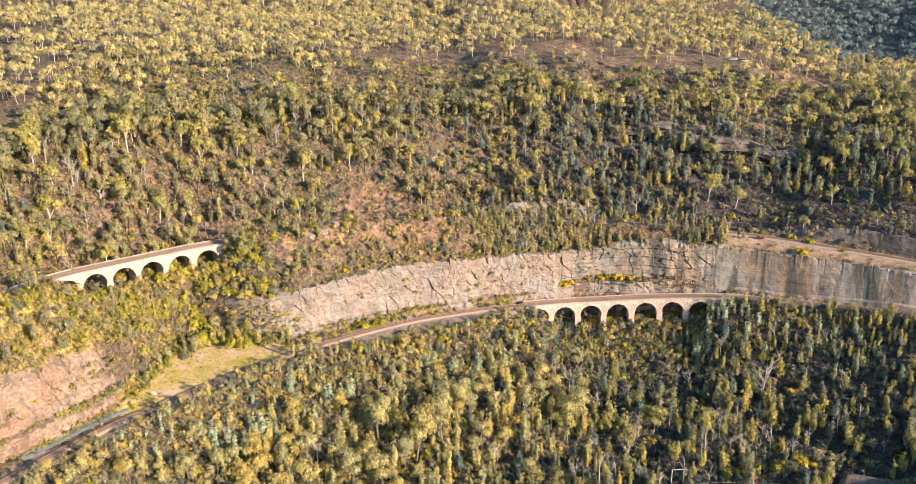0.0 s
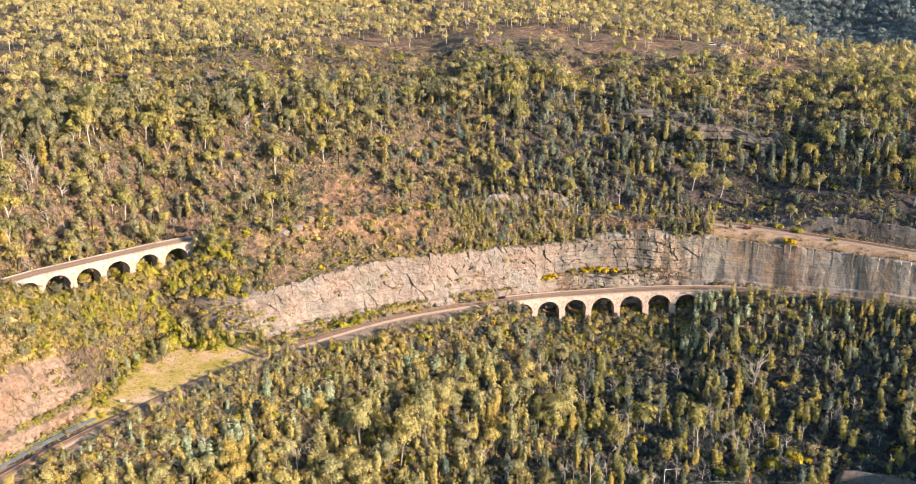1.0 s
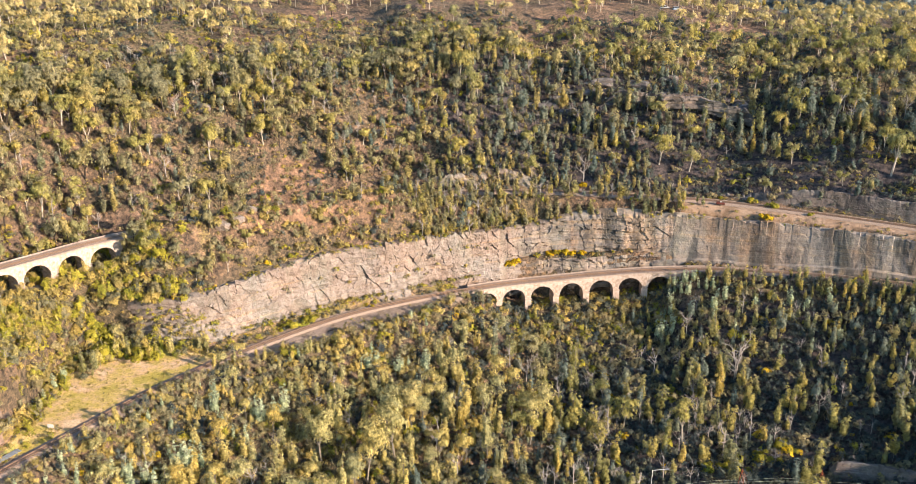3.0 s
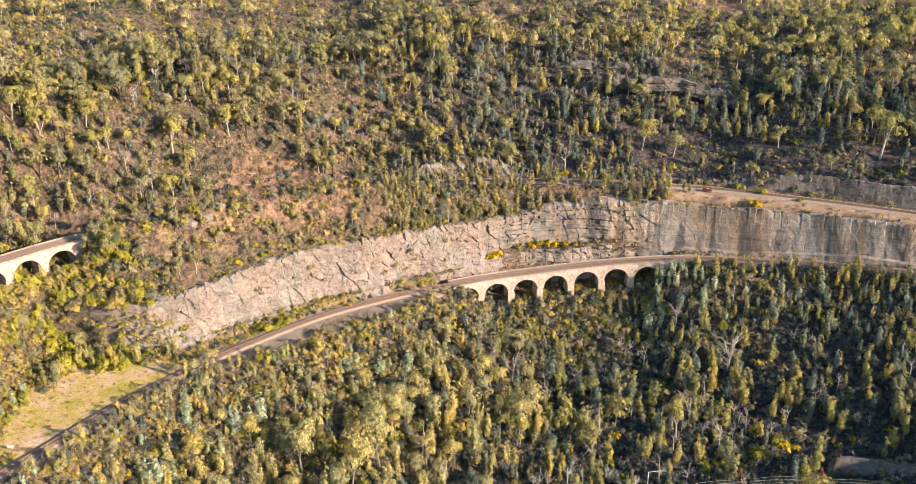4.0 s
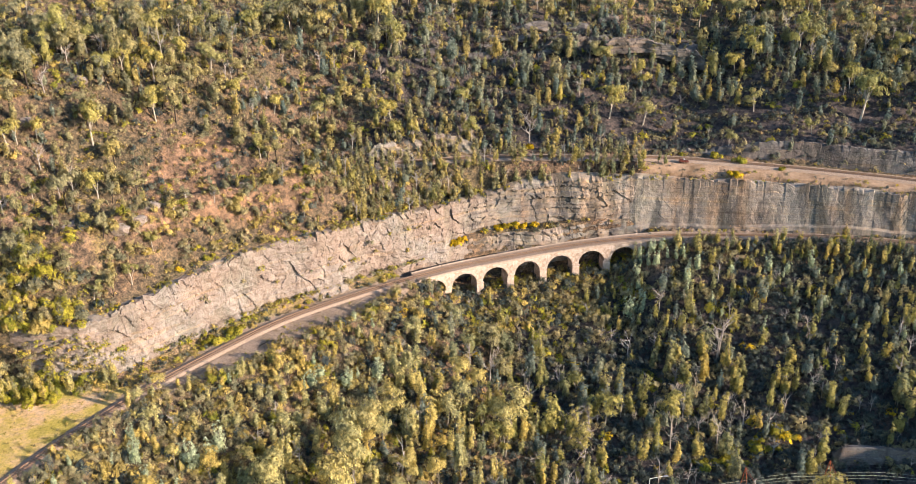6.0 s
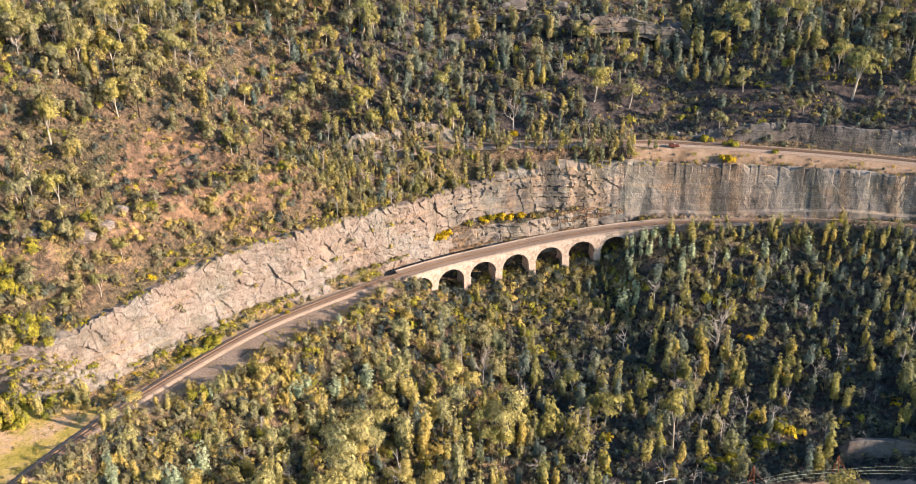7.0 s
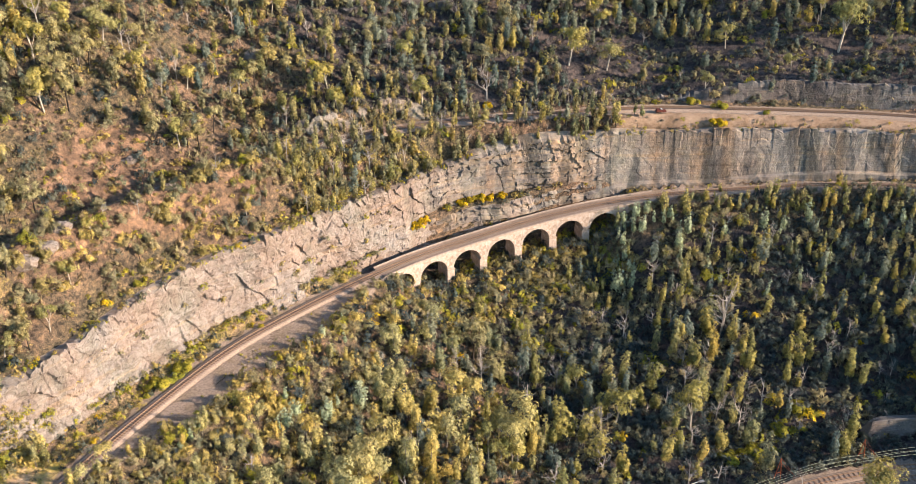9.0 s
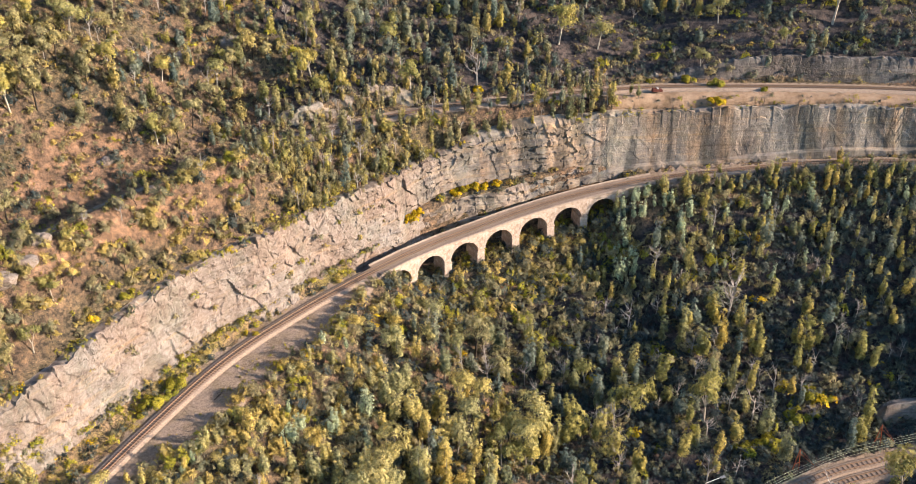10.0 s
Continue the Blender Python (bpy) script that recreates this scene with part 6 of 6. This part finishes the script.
def lamp_mast(x, y, turn):
    root = tagged(new("lamp_post"), "white lamp post with a grey lamp head by the main line", "lamp post")
    z = float(height([x], [y])[0])
    root.matrix_basis = pose(x, y, z, 0, 0, turn)
    rod("pole", [(0, 0, -0.4), (0, 0, 8.0)], 0.10, WHITE_PAINT, root)
    rod("arm", [(0, 0, 8.0), (4.2, 0, 8.6)], 0.08, WHITE_PAINT, root)
    part("lamp_head", box_mesh("lamp_head", GREY_METAL, 4.0, 5.3, -0.35, 0.35, 8.5, 8.72, inset=0.06), root, "flat grey lamp head")


def sign_board():
    root = tagged(new("sign_board"), "small white board on posts in the meadow", "sign")
    x, y = -105.0, 311.5
    root.matrix_basis = pose(x, y, float(height([x], [y])[0]), 0, 0, -15)
    part("panel", box_mesh("panel", WHITE_PAINT, -0.95, 0.95, -0.04, 0.04, 0.5, 1.6, bevel=0.01), root, "white painted panel")
    for o in (-0.7, 0.7):
        part("post", box_mesh("post", GREY_METAL, o - 0.05, o + 0.05, 0.04, 0.12, -0.3, 1.5), root)


def fallen_branch(x, y, turn):
    rng = np.random.RandomState(3)
    pieces = [tube((-1.6, 0, 0.15), (1.5, 0.2, 0.3), 0.13, 0.06)]
    for i in range(8):
        s = rng.uniform(-1.0, 1.3)
        a = rng.uniform(-1.2, 1.2) + (0 if i % 2 else math.pi)
        pieces.append(tube((s, 0.05, 0.2), (s + 0.6 * rng.uniform(-1, 1), 1.2 * math.sin(a) + 0.1, 0.3 + rng.uniform(-0.2, 0.7)), 0.05, 0.015, 4))
    ob = new("fallen_branch", mesh_from("fallen_branch", *gather(pieces), [DARK_BARK]))
    ob.matrix_basis = pose(x, y, float(height([x], [y])[0]), 0, 0, turn)
    tagged(ob, "dark fallen branch lying on bare dirt", "branch")


def boulder(x, y, s, seed, material, label, group):
    """A weathered ledge of rock half sunk in the slope."""
    rng = np.random.RandomState(seed)
    bm = bmesh.new()
    bmesh.ops.create_icosphere(bm, subdivisions=3, radius=1.0)
    off = rng.uniform(0, 50, 3)
    for v in bm.verts:
        d = v.co.normalized()
        q = Vector([round(c * 2.2) / 2.2 for c in d]) * 0.45 + d * 0.6
        k = 1 + 0.28 * noise.noise(d * 1.6 + Vector(off))
        v.co = Vector((q.x * s[0], q.y * s[1], q.z * s[2])) * k
    ob = new("rock_outcrop", bm_mesh("rock_outcrop", bm, material))
    ob.matrix_basis = pose(x, y, float(height([x], [y])[0]) - 0.1 * s[2], 0, 0, rng.uniform(-25, 25))
    tagged(ob, label, "rock", group)


def single_plant(kind, x, y, s, i=0, turn=0, label="", tall=1.0, z=None):
    z = float(height([x], [y])[0]) if z is None else z
    return plant(kind, i, 640 if "bush" in KINDS[kind][3] else 900, 0.23 if "bush" in KINDS[kind][3] else 0.36, pose(x, y, z - 0.05, 0, 0, turn) @ Matrix.Diagonal((s, s, s * tall, 1)), "", label)


walkway()
wreck()
car(160.5, 566.0, 8, CAR_BLUE, "pale blue four-wheel-drive car parked on the heath")
car(154.0, 566.5, -4, CAR_WHITE, "white car parked on the heath beside trees")
overhead_line()
lamp_mast(75.5, 308.7, -10)
sign_board()
fallen_branch(-24, 364.3, 30)
single_plant("dead", 78.5, 425.5, 1.7, 2, 40, "tall bare dead tree standing above the upper line")
# gorse and dark bushes on the low ledge behind the arches
for n, (kind, x, y, z, s) in enumerate([("gorse", 46.4, 405.9, 2.2, 1.8), ("gorse", 48.3, 406.6, 2.4, 1.5), ("gorse", 44.6, 405.0, 2.0, 1.1), ("under", 83.5, 406.3, 3.0, 1.7), ("under", 87.0, 406.6, 3.2, 2.0), ("scrub", 79.5, 406.8, 3.0, 1.4)]):
    single_plant(kind, x, y, s, n % 3, 55 * n, z=z)
for n, (x, y, s) in enumerate([(62.5, 409.4, 1.0), (65.2, 408.8, 1.3), (68.6, 408.2, 1.7), (70.9, 407.4, 0.9), (74.5, 406.8, 1.0), (139.5, 391.5, 1.3), (142.0, 390.3, 1.1), (78.5, 424.5, 1.1), (-9.0, 381.5, 0.9)]):
    single_plant("gorse", x, y, 0.85 * s, n % 3, 70 * n)
for n, (x, y, s) in enumerate([(146.2, 396.6, 1.9), (158.0, 388.0, 1.1), (130.0, 408.5, 0.9), (140.5, 403.0, 0.9), (-108.5, 357.0, 2.0), (-106.0, 358.0, 1.6), (-97.0, 355.5, 2.2), (-94.0, 355.0, 2.0), (-82.5, 350.5, 2.2), (-86.0, 351.8, 1.7), (-91, 354.0, 1.5), (-118, 338, 1.8), (-31.0, 372.0, 1.1), (-33.5, 370.8, 1.3), (-36.0, 369.4, 1.4), (-38.5, 368.2, 1.1), (-41.0, 366.6, 0.9), (-99.0, 362.0, 2.4), (-102.0, 361.0, 2.2), (-40.0, 383.5, 1.0)]):
    single_plant("lime", x, y, s, n % 3, 50 * n)
for n, (x, y, s) in enumerate([(120.5, 401.5, 0.62), (118.3, 402.8, 0.5), (106, 386.5, 0.7), (109.5, 385.5, 0.8), (113, 384.0, 0.75)]):
    single_plant("silver" if n > 1 else "column", x, y, s, n, 80 * n)
for n, (kind, x, y, s) in enumerate([("gum", 111.7, 432.0, 1.4), ("gum", 122.4, 425.8, 1.0), ("gum", 145.8, 404.1, 0.72), ("gum", 173.8, 396.9, 0.7), ("gum", 193.3, 397.5, 1.35), ("gum", 160.4, 414.0, 0.85), ("gum", -58.3, 372.3, 0.95), ("silver", 110.0, 381.5, 0.95), ("silver", 107.5, 383.0, 0.8), ("silver", -35.2, 348.8, 0.6), ("silver", -33.0, 350.4, 0.65), ("silver", -37.5, 347.5, 0.55), ("olive", -22.8, 354.9, 0.75)]):
    single_plant(kind, x, y, s, n % 4, 110 * n)
for n, (kind, x, y, s) in enumerate([("dead", 62, 336, 1.5), ("dead", 66, 332, 1.2), ("tan_gum", 46, 340, 1.6), ("tan_gum", 40, 337, 1.3), ("olive", 79, 321, 1.5), ("olive", 84, 322, 1.2), ("tan_column", 88, 318, 1.0), ("gum", 107, 290.5, 1.1), ("gum", 120.5, 286.5, 1.15), ("dead", 101, 345, 0.9), ("dead", 118, 350, 1.3), ("dead", 92, 362, 1.2), ("tan_column", -92, 356, 0.75), ("column", -89, 352.5, 0.7), ("olive", -86, 350.5, 0.6), ("tan_column", -83, 351, 0.65), ("column", -80, 352, 0.55), ("tan_gum", -94.5, 360, 0.8), ("olive", -90, 358, 0.8), ("tan_column", -77, 353.5, 0.6), ("silver", -109, 333, 1.05), ("silver", -111, 328, 0.95), ("silver", -112, 336, 0.9), ("silver", -107.5, 339, 0.9), ("tan_column", -110.5, 322, 0.85), ("tan_column", -113, 331, 1.0), ("tan_column", -86.5, 313.5, 0.85), ("tan_column", -93.5, 305, 0.8), ("column", -80, 321, 0.75)]):
    single_plant(kind, x, y, s, n % 4, 65 * n)
for n, (x, y, s) in enumerate([(104, 316, 1.5), (107, 318, 1.3), (110, 314, 1.6), (116, 318, 1.4), (119, 322, 1.6), (122, 317, 1.2), (97, 317, 1.2), (113, 321, 1.2), (106, 321, 1.1), (124, 321, 1.4)]):
    single_plant("lime", x, y, s, n % 3, 55 * n)
rng = np.random.RandomState(77)
for n in range(26):
    x = rng.uniform(45, 165)
    y = 466 + rng.uniform(-7, 8) - 0.22 * max(x - 110, 0) + 0.05 * (x - 80)
    boulder(x, y, (rng.uniform(3, 7), rng.uniform(1.6, 3), rng.uniform(1.0, 2.2)), 300 + n, ROCK_DARK, "dark weathered rock ledge among hillside trees", "rock ledges of the hill")
for n, (x, y, s) in enumerate([(14, 451, 2.2), (-2, 447, 1.8), (-47, 449, 1.5), (-70, 436, 2.0), (-55, 383.5, 1.6), (-60, 380.5, 1.8), (-50.5, 388, 1.5), (-24, 399, 1.2), (-30, 420, 1.3), (20, 428, 1.5), (46, 429, 1.5), (-85, 420, 1.7), (-72, 381, 2.0)]):
    boulder(x, y, (s * 1.6, s, s * 0.9), 400 + n, ROCK, "pale sandstone boulder on the scrubby slope", "boulders on the slopes")
